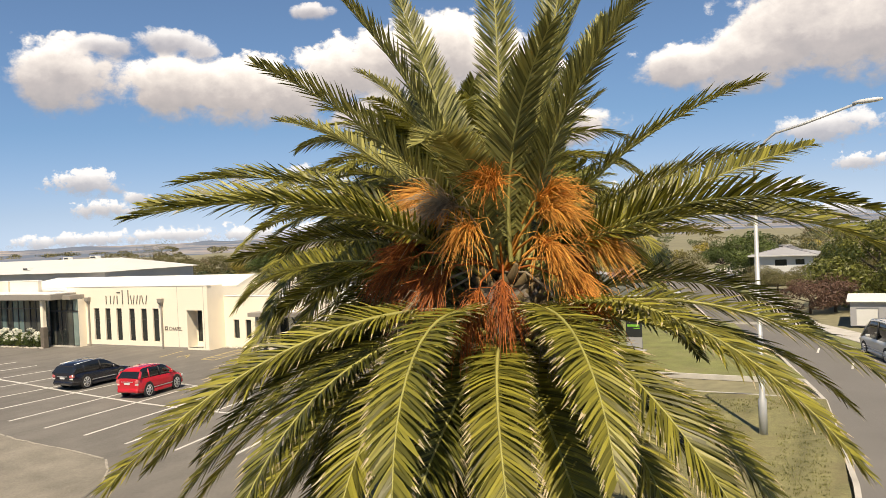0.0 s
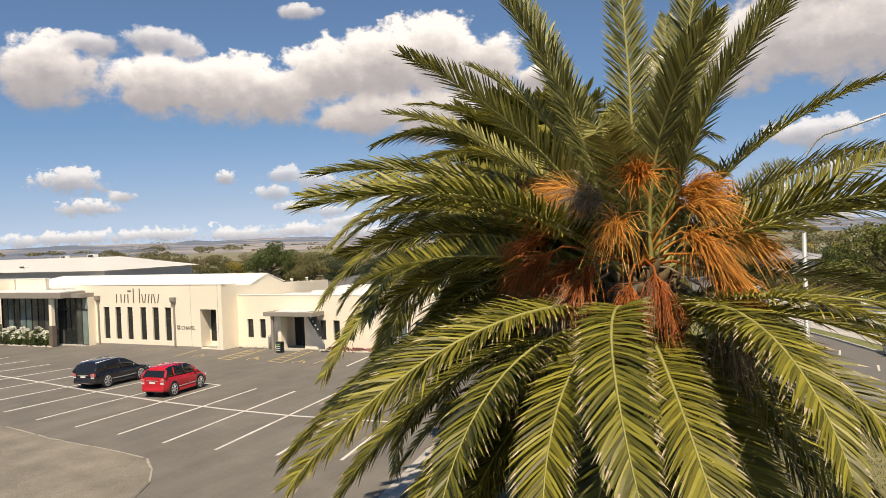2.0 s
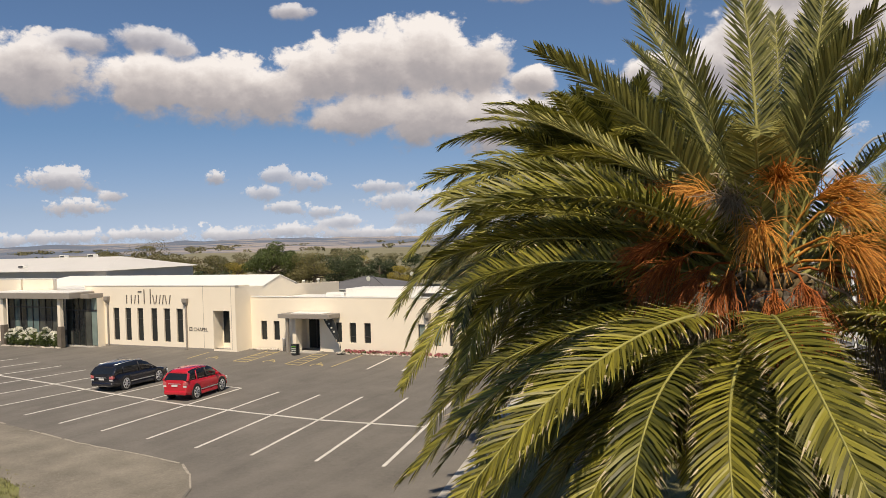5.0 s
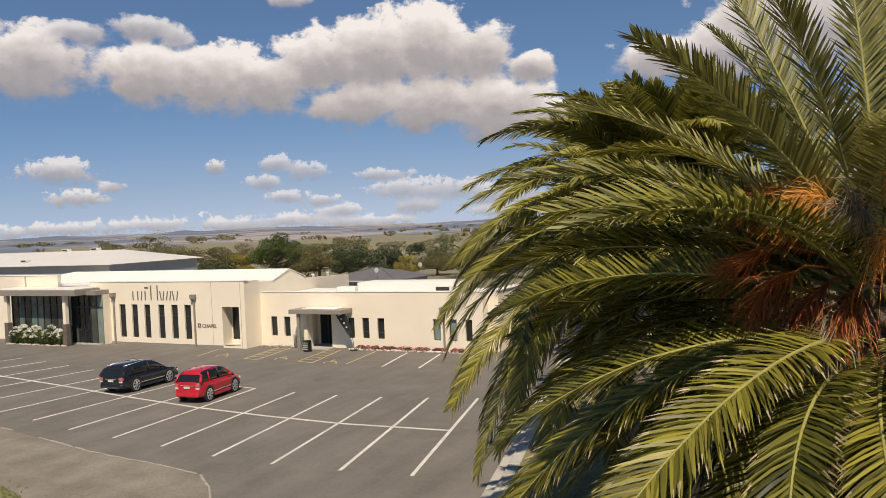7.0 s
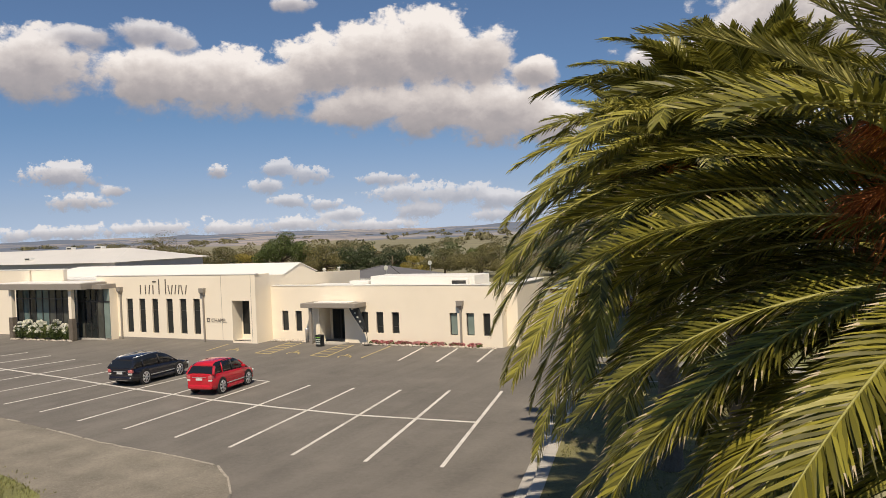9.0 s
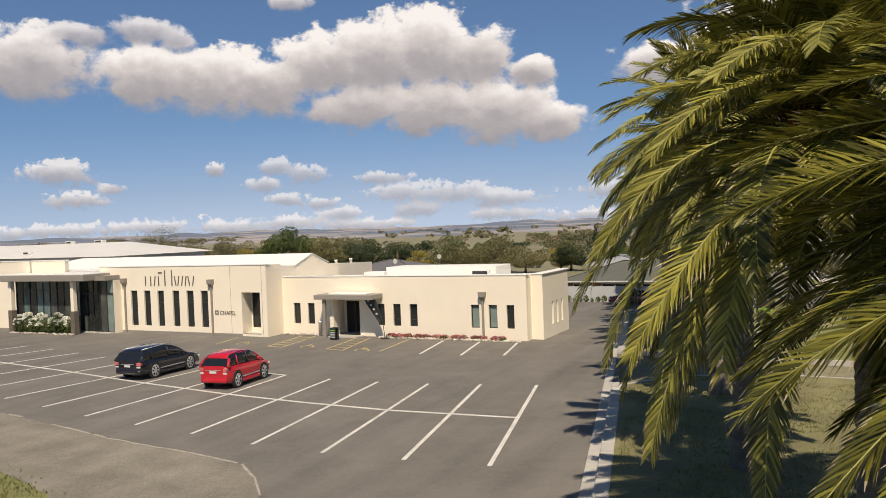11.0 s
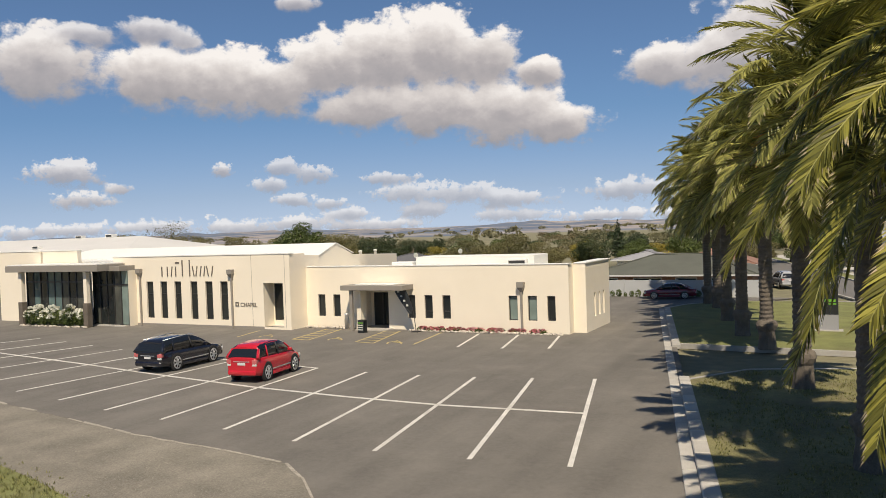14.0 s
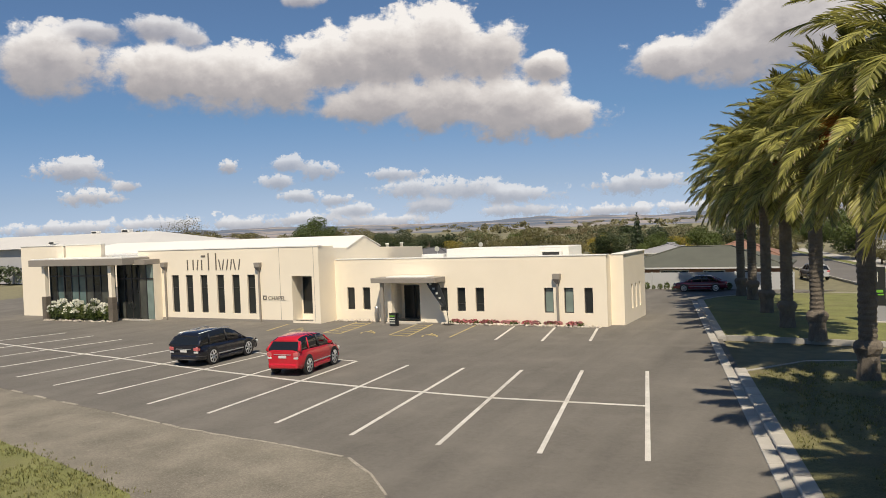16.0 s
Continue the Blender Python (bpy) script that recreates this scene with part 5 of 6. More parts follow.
        for ay in axles:
            w = empty("wheel")
            w.parent = thing
            w.matrix_local = pose(sx * (width / 2 - 0.09), ay, wheel_r)
            x0 = 0.10 * sx
            part("tyre", tube([(-0.1, 0, 0), (-0.098, 0, 0), (0.09, 0, 0), (0.1, 0, 0)], [wheel_r - 0.03, wheel_r, wheel_r, wheel_r - 0.03], 20), RUBBER, w)
            bm = bmesh.new()
            add_tube(bm, [(sx * 0.095, 0, 0), (sx * 0.112, 0, 0)], [wheel_r * 0.24, wheel_r * 0.2], 10)
            for k in range(7):
                a = 2 * math.pi * k / 7
                add_tube(bm, [(sx * 0.1, 0, 0), (sx * 0.105, wheel_r * 0.68 * math.cos(a), wheel_r * 0.68 * math.sin(a))], [0.04, 0.038], 4)
            t = bmesh.new()
            for r in (0.64, 0.8):
                for k in range(20):
                    t.verts.new((sx * 0.106, wheel_r * r * math.cos(math.pi * k / 10), wheel_r * r * math.sin(math.pi * k / 10)))
            t.verts.ensure_lookup_table()
            for k in range(20):
                t.faces.new([t.verts[q] for q in (k, (k + 1) % 20, 20 + (k + 1) % 20, 20 + k)])
            join(bm, t)
            part("rim", bm, ALLOY, w)
            part("wheel_arch", tube([(sx * (width / 2 - 0.16), ay, wheel_r + 0.02), (sx * (width / 2 + 0.004), ay, wheel_r + 0.02)], wheel_r + 0.055, 20), PLASTIC, body)
    part("bumper", box((-width / 2 * 0.84, -h - 0.05, 0.3), (width / 2 * 0.84, -h + 0.25, 0.52), 0.06), paint, body)
    part("bumper", box((-width / 2 * 0.84, h - 0.22, 0.26), (width / 2 * 0.84, h + 0.04, 0.5), 0.06), paint, body)
    zp = interp(belt, -h + 0.1) - 0.3
    part("number_plate", box((-0.19, -h - 0.03, zp), (0.19, -h + 0.02, zp + 0.1), 0.005), PLATE, body, "plain pale number plate")
    part("tailgate_strip", box((-0.42, -h - 0.025, zp + 0.13), (0.42, -h + 0.02, zp + 0.155), 0.004), ALLOY, body, "bright strip over the number plate")
    return thing


def raised(ob, m, s=1.0):
    ob.matrix_world = m @ Matrix.Scale(s, 4)
    return ob


wagon = car("estate_car", PAINT_BLACK, 4.9, 1.9, [(-2.45, 0.92), (-2.2, 0.98), (-0.8, 0.95), (0.9, 0.93), (1.3, 0.9), (2.2, 0.78), (2.45, 0.66)],
            [(-2.38, 0.98), (-2.1, 1.36), (-1.7, 1.46), (-0.6, 1.5), (0.1, 1.47), (0.55, 1.36), (1.35, 0.9)], 0.7, "glossy black estate car parked in a marked bay", 0.375, (-1.42, 1.45), rails=True)
raised(wagon, pose(-31.2, 24.85, 0.005, 0, 0, 3) @ Matrix.Diagonal((1.06, 0.95, 1.1, 1)), 0.79)
hatch = car("hatchback_car", PAINT_RED, 4.1, 1.74, [(-2.05, 1.0), (-1.8, 1.06), (-0.8, 1.03), (0.7, 0.99), (1.1, 0.96), (1.85, 0.82), (2.05, 0.66)],
            [(-1.96, 1.06), (-1.66, 1.4), (-1.35, 1.49), (-0.4, 1.54), (0.25, 1.5), (0.6, 1.4), (1.3, 0.97)], 0.66, "bright red small hatchback parked in a marked bay", 0.36, (-1.22, 1.28))
raised(hatch, pose(-26.05, 24.0, 0.005, 0, 0, 7) @ Matrix.Diagonal((1.04, 0.96, 1.14, 1)), 0.78)
sedan = car("saloon_car", PAINT_MAROON, 4.5, 1.72, [(-2.25, 0.86), (-2.0, 0.9), (-1.3, 0.93), (0.9, 0.89), (1.2, 0.87), (2.0, 0.76), (2.25, 0.62)],
            [(-1.75, 0.9), (-1.1, 1.28), (-0.8, 1.36), (-0.2, 1.39), (0.25, 1.36), (0.55, 1.28), (1.25, 0.87)], 0.56, "dark maroon saloon car parked before a pale fence", 0.31, (-1.3, 1.35))
raised(sedan, pose(-17.2, 56.0, 0.005, 0, 0, 97), 0.76)
silver = car("hatchback_car", PAINT_SILVER, 4.1, 1.74, [(-2.05, 0.95), (-1.8, 1.0), (-0.8, 0.98), (0.7, 0.96), (1.1, 0.94), (1.85, 0.8), (2.05, 0.66)],
             [(-1.98, 1.0), (-1.72, 1.42), (-1.4, 1.5), (-0.4, 1.54), (0.25, 1.5), (0.6, 1.4), (1.25, 0.95)], 0.6, "silver hatchback parked along the street", 0.32, (-1.22, 1.28))


# ---- trees, shrubs ----
def leaf_cloud(rng, blobs, count, size, mat, name="crown"):
    """A crown of many small leaf clumps spread through lumpy blobs (centre, radii)."""
    bm = bmesh.new()
    weights = [b[1][0] * b[1][1] for b in blobs]
    for _ in range(count):
        c, r = rng.choices(blobs, weights)[0]
        d = Vector((rng.gauss(0, 1), rng.gauss(0, 1), rng.gauss(0, 1))).normalized() * rng.uniform(0.45, 1.04) ** 0.5
        p = Vector(c) + Vector((d.x * r[0], d.y * r[0], d.z * r[1]))
        n = (d + Vector((rng.gauss(0, 0.5), rng.gauss(0, 0.5), rng.gauss(0, 0.5) + 0.3))).normalized()
        u = n.orthogonal().normalized()
        u = Matrix.Rotation(rng.uniform(0, 6.28), 3, n) @ u
        w = n.cross(u)
        s = size * rng.uniform(0.6, 1.4)
        v = [bm.verts.new(p + q) for q in (-u * s, -w * s * 0.45 + n * s * 0.15, u * s, w * s * 0.45 + n * s * 0.15)]
        bm.faces.new(v)
    return mesh_of(name, bm, mat)


LEAF_GREEN = leafy("green_leaf", (0.055, 0.085, 0.02), (0.12, 0.15, 0.035), 0.3)
LEAF_SPRING = leafy("yellow_green_leaf", (0.07, 0.09, 0.02), (0.2, 0.2, 0.04), 0.3, 0.3)
LEAF_DARK = leafy("dark_leaf", (0.025, 0.042, 0.016), (0.055, 0.075, 0.025), 0.2)
LEAF_OLIVE = leafy("olive_leaf", (0.11, 0.105, 0.04), (0.19, 0.17, 0.065), 0.3)
LEAF_YELLOW = leafy("yellow_leaf", (0.24, 0.2, 0.03), (0.34, 0.27, 0.05), 0.25)
LEAF_BROWN = leafy("purple_brown_leaf", (0.09, 0.045, 0.04), (0.14, 0.08, 0.05), 0.2)
WOOD = material("bark", (0.12, 0.095, 0.07), 0.9, scale=0.6, vary=0.3, fine=20, bump=0.4)


def tree_parts(seed, height, spread, mat, leaves=1300, size=0.22, low=0.3, lumps=9):
    rng = random.Random(seed)
    limbs, blobs = bmesh.new(), []
    top = height * 0.62
    add_tube(limbs, [(0, 0, 0), (0.06 * height * rng.uniform(-1, 1) * 0.3, 0, height * 0.25), (0, 0, top)], [0.045 * height, 0.032 * height, 0.012 * height], 7)
    for i in range(lumps):
        a, t = i * 2.4 + rng.random(), rng.uniform(low, 1.0)
        rr = spread * math.sin(math.pi * min(0.95, 0.2 + 0.7 * t)) * rng.uniform(0.45, 0.8)
        c = Vector((rr * math.cos(a), rr * math.sin(a), height * (0.16 + 0.7 * t)))
        blobs.append((c, (spread * rng.uniform(0.3, 0.5), height * rng.uniform(0.11, 0.19))))
        add_tube(limbs, [(0, 0, height * (0.15 + 0.35 * t)), c * 0.6 + Vector((0, 0, height * 0.16 * t)), c], [0.018 * height, 0.01 * height, 0.004 * height], 5)
    return mesh_of("trunk", limbs, WOOD), leaf_cloud(rng, blobs, leaves, size, mat)


def tree(name, label, meshes, x, y, s=1.0, rz=0.0, z=-0.1, group="trees behind the chapel"):
    t = empty(name, label=label, category="tree", group=group)
    part("trunk", meshes[0], None, t)
    part("crown", meshes[1], None, t)
    t.matrix_world = pose(x, y, z, 0, 0, rz) @ Matrix.Scale(s, 4)
    return t


T_ROUND = tree_parts(31, 6.0, 3.4, LEAF_GREEN, 9000, 0.12, 0.1, 15)
T_DARK = tree_parts(32, 5.6, 3.2, LEAF_DARK, 8500, 0.12, 0.1, 14)
T_OLIVE = tree_parts(33, 5.2, 4.4, LEAF_OLIVE, 8500, 0.12, 0.1, 15)
T_YELLOW = tree_parts(34, 4.2, 2.8, LEAF_YELLOW, 5000, 0.1, 0.1, 11)
T_BROWN = tree_parts(35, 4.0, 3.2, LEAF_BROWN, 5000, 0.11, 0.1, 13)
T_BARE = tree_parts(36, 6.8, 4.2, LEAF_OLIVE, 2600, 0.085, 0.2, 16)
T_BIG = tree_parts(37, 6.6, 4.8, LEAF_SPRING, 12000, 0.15, 0.0, 22)
for kind, x, y, s, rz in (("o", -113, 92, 1.1, 0), ("b", -104.5, 95, 1.02, 10), ("o", -97.5, 92, 1.0, 60), ("o", -91, 98, 0.9, 130), ("y", -86, 96, 0.85, 0), ("r", -77.4, 94, 1.02, 0), ("o", -71, 96, 0.92, 200), ("d", -64.3, 94, 0.98, 0),
                          ("d", -60.5, 98, 0.85, 90), ("y", -56, 96, 0.8, 40), ("o", -52.5, 99, 0.8, 20), ("o", -45, 95, 0.95, 310), ("r", -48.5, 102, 0.7, 50), ("o", -39.2, 93, 0.72, 100), ("y", -36.5, 99, 0.8, 80), ("d", -34.5, 97, 0.75, 200),
                          ("d", -30.2, 101, 0.85, 30), ("r", -28.0, 93, 0.6, 10), ("y", -26.2, 96, 0.75, 10), ("r", -23.5, 97, 0.7, 120), ("d", -20, 100, 0.8, 300), ("o", -16, 98, 0.75, 10), ("r", -12, 102, 0.8, 220), ("d", -7, 104, 0.85, 60), ("o", -3, 100, 0.8, 10), ("r", 1.5, 96, 0.75, 80), ("o", 6, 98, 0.8, 150), ("d", 10, 101, 0.8, 30)):
    name, label, ms = {"o": ("olive_tree", "broad olive-green tree behind the roofs", T_OLIVE), "b": ("bare_tree", "tall thin half-bare tree behind the roofs", T_BARE), "y": ("yellow_tree", "small yellow autumn tree behind the roofs", T_YELLOW),
                       "r": ("round_tree", "dense round green tree behind the roofs", T_ROUND), "d": ("dark_tree", "dark green tree behind the roofs", T_DARK)}[kind]
    tree(name, label, ms, x, y, s * (1.2 if x < -66 else 1.0), rz)
tree("street_tree", "large dense green tree beside the street", T_BIG, 4.9, 66, 1.05, 0, group="street trees")
tree("street_tree", "large dense green tree beside the street", T_BIG, 9.5, 62, 1.0, 140, group="street trees")
tree("shrub_tree", "purple-brown leafed small tree beside the street", T_BROWN, 1.9, 62, 0.72, 0, group="street trees")
tree("shrub_tree", "purple-brown leafed small tree beside the street", T_BROWN, 0.3, 60.5, 0.65, 90, group="street trees")
for x, y, s in ((-5.6, 83, 0.5), (-3.6, 80, 0.48), (-1.9, 82, 0.5), (0.2, 78, 0.5), (2.8, 76, 0.6)):
    tree("olive_shrub", "low olive-green shrub before the white house", T_OLIVE, x, y, s, 60 * x, group="street trees")
tree("round_tree", "dense round green tree beside the street", T_ROUND, -7.5, 92, 1.0, 70, group="street trees")
# a lone pine
pine = empty("pine_tree", label="dark narrow pine standing above the other trees", category="tree", group="trees behind the chapel")
part("trunk", tube([(0, 0, 0), (0, 0, 5.6)], [0.16, 0.03], 6), WOOD, pine)
part("crown", leaf_cloud(random.Random(4), [((0, 0, 1.6 + 0.5 * k), (1.05 - 0.12 * k, 0.3)) for k in range(9)], 900, 0.16, LEAF_DARK), None, pine)
pine.matrix_world = pose(-30.9, 96, -0.1)
# far woods between the houses and the hills
LEAF_TAN = leafy("autumn_leaf", (0.13, 0.105, 0.05), (0.19, 0.15, 0.07), 0.25)
# paler, greyer leaf tones with the distance haze painted in
LEAF_HAZY = leafy("distant_leaf", (0.12, 0.12, 0.06), (0.2, 0.18, 0.09), 0.25)
LEAF_FARGREEN = leafy("distant_green_leaf", (0.075, 0.1, 0.04), (0.12, 0.14, 0.055), 0.25)
rng = random.Random(77)
for mat, trees_n, leaves, near, far, big in ((LEAF_DARK, 26, 14000, 112, 260, 0.26), (LEAF_HAZY, 90, 30000, 115, 330, 0.28), (LEAF_FARGREEN, 55, 22000, 112, 330, 0.27), (LEAF_TAN, 55, 18000, 115, 330, 0.27), (LEAF_YELLOW, 16, 5000, 112, 240, 0.22), (LEAF_HAZY, 160, 9000, 350, 1500, 1.5)):
    blobs = []
    for _ in range(trees_n):
        a, d = radians(rng.uniform(-66, 14)), rng.uniform(near, far)
        h, w = (rng.uniform(1.3, 3.0) + 1.6 * rng.random() ** 6) * (1 + 0.0009 * d), rng.uniform(1.4, 3.4) * (1 + 0.002 * d)
        if mat is LEAF_YELLOW:
            h, w = h * 0.8, w * 0.6
        c = Vector((d * math.sin(a), d * math.cos(a), 0))
        blobs.append((c + Vector((0, 0, h * 0.42)), (w, h * 0.42)))
        for _ in range(4):
            blobs.append((c + Vector((rng.uniform(-w, w) * 0.8, rng.uniform(-w, w) * 0.7, h * rng.uniform(0.4, 0.85))), (w * rng.uniform(0.3, 0.55), h * rng.uniform(0.14, 0.26))))
    tagged(part("far_woods", leaf_cloud(rng, blobs, leaves, big, mat, "far_woods"), None), "far belt of mixed green trees before the hills", "trees", kind="stuff")


# ---- houses, fence ----
def hip_roof(x0, x1, y0, y1, z0, zr, over=0.5, t=0.14):
    x0, x1, y0, y1 = x0 - over, x1 + over, y0 - over, y1 + over
    d = (y1 - y0) / 2
    bm = bmesh.new()
    lo = [bm.verts.new(p) for p in ((x0, y0, z0), (x1, y0, z0), (x1, y1, z0), (x0, y1, z0))]
    lw = [bm.verts.new((v.co.x, v.co.y, z0 - t)) for v in lo]
    r = [bm.verts.new((x0 + d, y0 + d, zr)), bm.verts.new((x1 - d, y0 + d, zr))]
    for q in ((lo[0], lo[1], r[1], r[0]), (lo[1], lo[2], r[1]), (lo[2], lo[3], r[0], r[1]), (lo[3], lo[0], r[0]), tuple(lw[::-1])):
        bm.faces.new(q)
    for k in range(4):
        bm.faces.new((lo[k], lw[k], lw[(k + 1) % 4], lo[(k + 1) % 4]))
    bmesh.ops.recalc_face_normals(bm, faces=bm.faces[:])
    return bm


def house(name, label, x0, x1, y0, y1, wall_h, ridge, wall_mat, roof_mat, wins, z0=-0.1):
    h = empty(name, label=label, category="house", group="houses")
    opens = [(a, b, c, d) for a, b, c, d in wins]
    part("wall", cut_wall(x0, x1, z0, wall_h, opens, y0, 0.25), wall_mat, h)
    part("wall", box((x0, y1 - 0.25, z0), (x1, y1, wall_h)), wall_mat, h)
    for x in (x0, x1 - 0.25):
        part("wall", box((x, y0 + 0.252, z0), (x + 0.25, y1 - 0.252, wall_h)), wall_mat, h)
    for o in opens:
        w = part("window", add_frame(*o, y0 + 0.03, 0.07, 0.08), PAINT_VAN, h)
        part("pane", box((o[0] + 0.06, y0 + 0.06, o[2] + 0.06), (o[1] - 0.06, y0 + 0.075, o[3] - 0.06)), GLASS_DARK, w)
    rf = part("roof", hip_roof(x0, x1, y0, y1, wall_h + 0.1, ridge), roof_mat, h)
    bm = bmesh.new()
    d = (y1 - y0) / 2 + 0.5
    for a, b in (((x0 - 0.5, y0 - 0.5, wall_h + 0.12), (x0 - 0.5 + d, y0 - 0.5 + d, ridge + 0.03)), ((x1 + 0.5, y0 - 0.5, wall_h + 0.12), (x1 + 0.5 - d, y0 - 0.5 + d, ridge + 0.03)), ((x0 - 0.5 + d, y0 - 0.5 + d, ridge + 0.03), (x1 + 0.5 - d, y0 - 0.5 + d, ridge + 0.03))):
        add_tube(bm, [a, b], 0.06, 5)
    part("ridge_tiles", bm, roof_mat, rf)
    part("gutter", box((x0 - 0.56, y0 - 0.58, wall_h - 0.02), (x1 + 0.56, y0 - 0.503, wall_h + 0.1)), PAINT_VAN, rf)
    return h


house("brick_house", "single-storey brown brick house with a dark green hipped roof", -24.2, -12.5, 62.2, 70, 1.15, 2.62, BRICK, GREEN_ROOF, [(-21.2, -19.0, 0.4, 1.0), (-18.0, -16.4, 0.4, 1.0), (-15.4, -14.2, 0.4, 1.0), (-23.6, -22.4, 0.4, 1.0)])
house("white_house", "white weatherboard house with a grey roof", -27.0, -21.8, 80, 86, 1.5, 2.4, PAINT_VAN, GREY_WALL, [(-26.4, -25.4, 0.7, 1.3), (-24.6, -23.6, 0.7, 1.3)])
house("white_house", "white weatherboard house beside the street", -6.6, -0.9, 88, 95, 3.0, 4.0, PAINT_VAN, GREY_WALL, [(-4.6, -3.3, 1.9, 2.7), (-2.6, -1.6, 2.0, 2.7)])
house("grey_roofed_house", "house with a dark grey hipped roof behind the chapel", -47.5, -39.5, 64, 71, 1.9, 3.0, GREY_WALL, DARK_ROOF, [])
house("brown_roofed_house", "house with a brown tiled roof beyond the fence", -20.0, -13.6, 73, 79, 1.3, 2.75, STUCCO, BRICK, [(-17, -15.5, 0.5, 1.1)])
garage = empty("garage", label="grey garage with a white door beside the street", category="garage")
part("wall", cut_wall(3.0, 8.5, 0, 1.5, [(3.35, 4.55, 0.05, 1.15)], 53, 0.2), GREY_WALL, garage)
part("wall", box((3.0, 53.202, 0), (3.2, 58, 1.5)), GREY_WALL, garage)
part("door", box((3.35, 53.06, 0.05), (4.55, 53.12, 1.15)), PAINT_VAN, garage, "white panel garage door")
part("roof", box((2.8, 52.8, 1.504), (8.7, 58.2, 1.6), 0.02), ROOF_WHITE, garage)
fence = empty("fence", label="pale grey painted panel fence behind the car park", category="fence")
panel = mesh_of("fence_panel", box((0, 0, -0.1), (1.78, 0.05, 1.14), 0.006), FENCE)
post = mesh_of("fence_post", box((0, -0.03, -0.1), (0.1, 0.08, 1.2), 0.008), FENCE)
for i in range(12):
    for nm, me, dx in (("fence_panel", panel, 0.1), ("fence_post", post, 0.0)):
        part(nm, me, None, fence).matrix_world = pose(-34.0 + 1.88 * i + dx, 57.6, 0)


def shrub(x, y, s, meshes, name, label, group):
    o = tagged(part(name, meshes, None), label, "shrub", group)
    o.matrix_world = pose(x, y, 0, 0, 0, x * 77) @ Matrix.Scale(s, 4)


HEDGE = leaf_cloud(random.Random(9), [((0, 0, 0.22), (0.2, 0.24))], 160, 0.06, LEAF_GREEN, "hedge_shrub")
for i in range(26):
    shrub(-27.0 + 0.46 * i, 57.05, 0.9 + 0.25 * math.sin(i * 2.1), HEDGE, "hedge_shrub", "small green hedge shrub before the pale fence", "hedge shrubs")


# ---- planting and small things at the chapel ----
PETAL_WHITE = leafy("white_petal", (0.78, 0.78, 0.66), (0.85, 0.84, 0.76), 0.3, 0.08)
PETAL_RED = leafy("red_petal", (0.34, 0.05, 0.06), (0.58, 0.3, 0.3), 0.2, 0.2)
STONE = material("pale_stone", (0.5, 0.45, 0.38), 0.9, scale=0.5, vary=0.25, fine=15, bump=0.4, each=0.2)
SIGN_BLACK = material("black_sign", (0.02, 0.022, 0.022), 0.5, scale=1, vary=0.1)
SIGN_GREEN = material("green_print", (0.16, 0.42, 0.04), 0.6, scale=1, vary=0.1)
SIGN_PALE = material("pale_print", (0.55, 0.56, 0.5), 0.6, scale=1, vary=0.1)
LETTER = material("grey_brown_letter", (0.14, 0.12, 0.1), 0.5, scale=1, vary=0.1)


def flowering(seed, mat, n, petals, w, h, bloom=0.08):
    rng = random.Random(seed)
    leaves = leaf_cloud(rng, [((0, 0, h * 0.5), (w, h * 0.5))], n, 0.08, LEAF_GREEN, "leaves")
    bm = bmesh.new()
    for _ in range(petals):
        a, e = rng.uniform(0, 6.28), rng.uniform(0.0, 1.4)
        c = Vector((w * math.cos(a) * math.cos(e), w * math.sin(a) * math.cos(e), h * 0.5 + h * 0.55 * math.sin(e)))
        for k in range(5):
            d = Vector((rng.gauss(0, 1), rng.gauss(0, 1), rng.gauss(0, 1) + 0.5)).normalized() * bloom
            s = d.orthogonal().normalized() * bloom * 0.62
            bm.faces.new([bm.verts.new(q) for q in (c, c + d * 0.6 + s, c + d, c + d * 0.6 - s)])
    return leaves, mesh_of("flowers", bm, mat)


ROSES = [flowering(s, PETAL_WHITE, 330, 30, 0.42, 1.15, 0.12) for s in (1, 2)]
for i in range(9):
    b = empty("rose_bush", pose(-53.6 + 0.62 * i, EY + 0.05 + 0.15 * (i % 2), 0.0, 0, 0, 50 * i) @ Matrix.Scale(0.94 + 0.16 * math.sin(i * 2.3), 4), label="white flowering rose bush in the entrance bed", category="bush", group="white rose bushes")
    part("leaves", ROSES[i % 2][0], None, b)
    tagged(part("flower_spray", ROSES[i % 2][1], None, b), kind="stuff")
REDS = [flowering(s, PETAL_RED, 60, 26, 0.26, 0.2) for s in (5, 6)]
for i in range(13):
    b = empty("flower_clump", pose(-26.3 + 0.56 * i + 0.1 * math.sin(i * 3), WY - 0.28, 0.0, 0, 0, 70 * i), label="low clump of red and pink flowers in the stony bed", category="flowers", group="red flowers")
    part("leaves", REDS[i % 2][0], None, b)
    tagged(part("flower_spray", REDS[i % 2][1], None, b), kind="stuff")


def rock_mesh(seed):
    bm = bmesh.new()
    bmesh.ops.create_icosphere(bm, subdivisions=1, radius=1)
    for v in bm.verts:
        v.co *= 1 + 0.35 * noise.noise(v.co * 1.7 + Vector((seed * 5, 0, 0)))
        v.co.z *= 0.62
    return mesh_of("stone", bm, STONE)


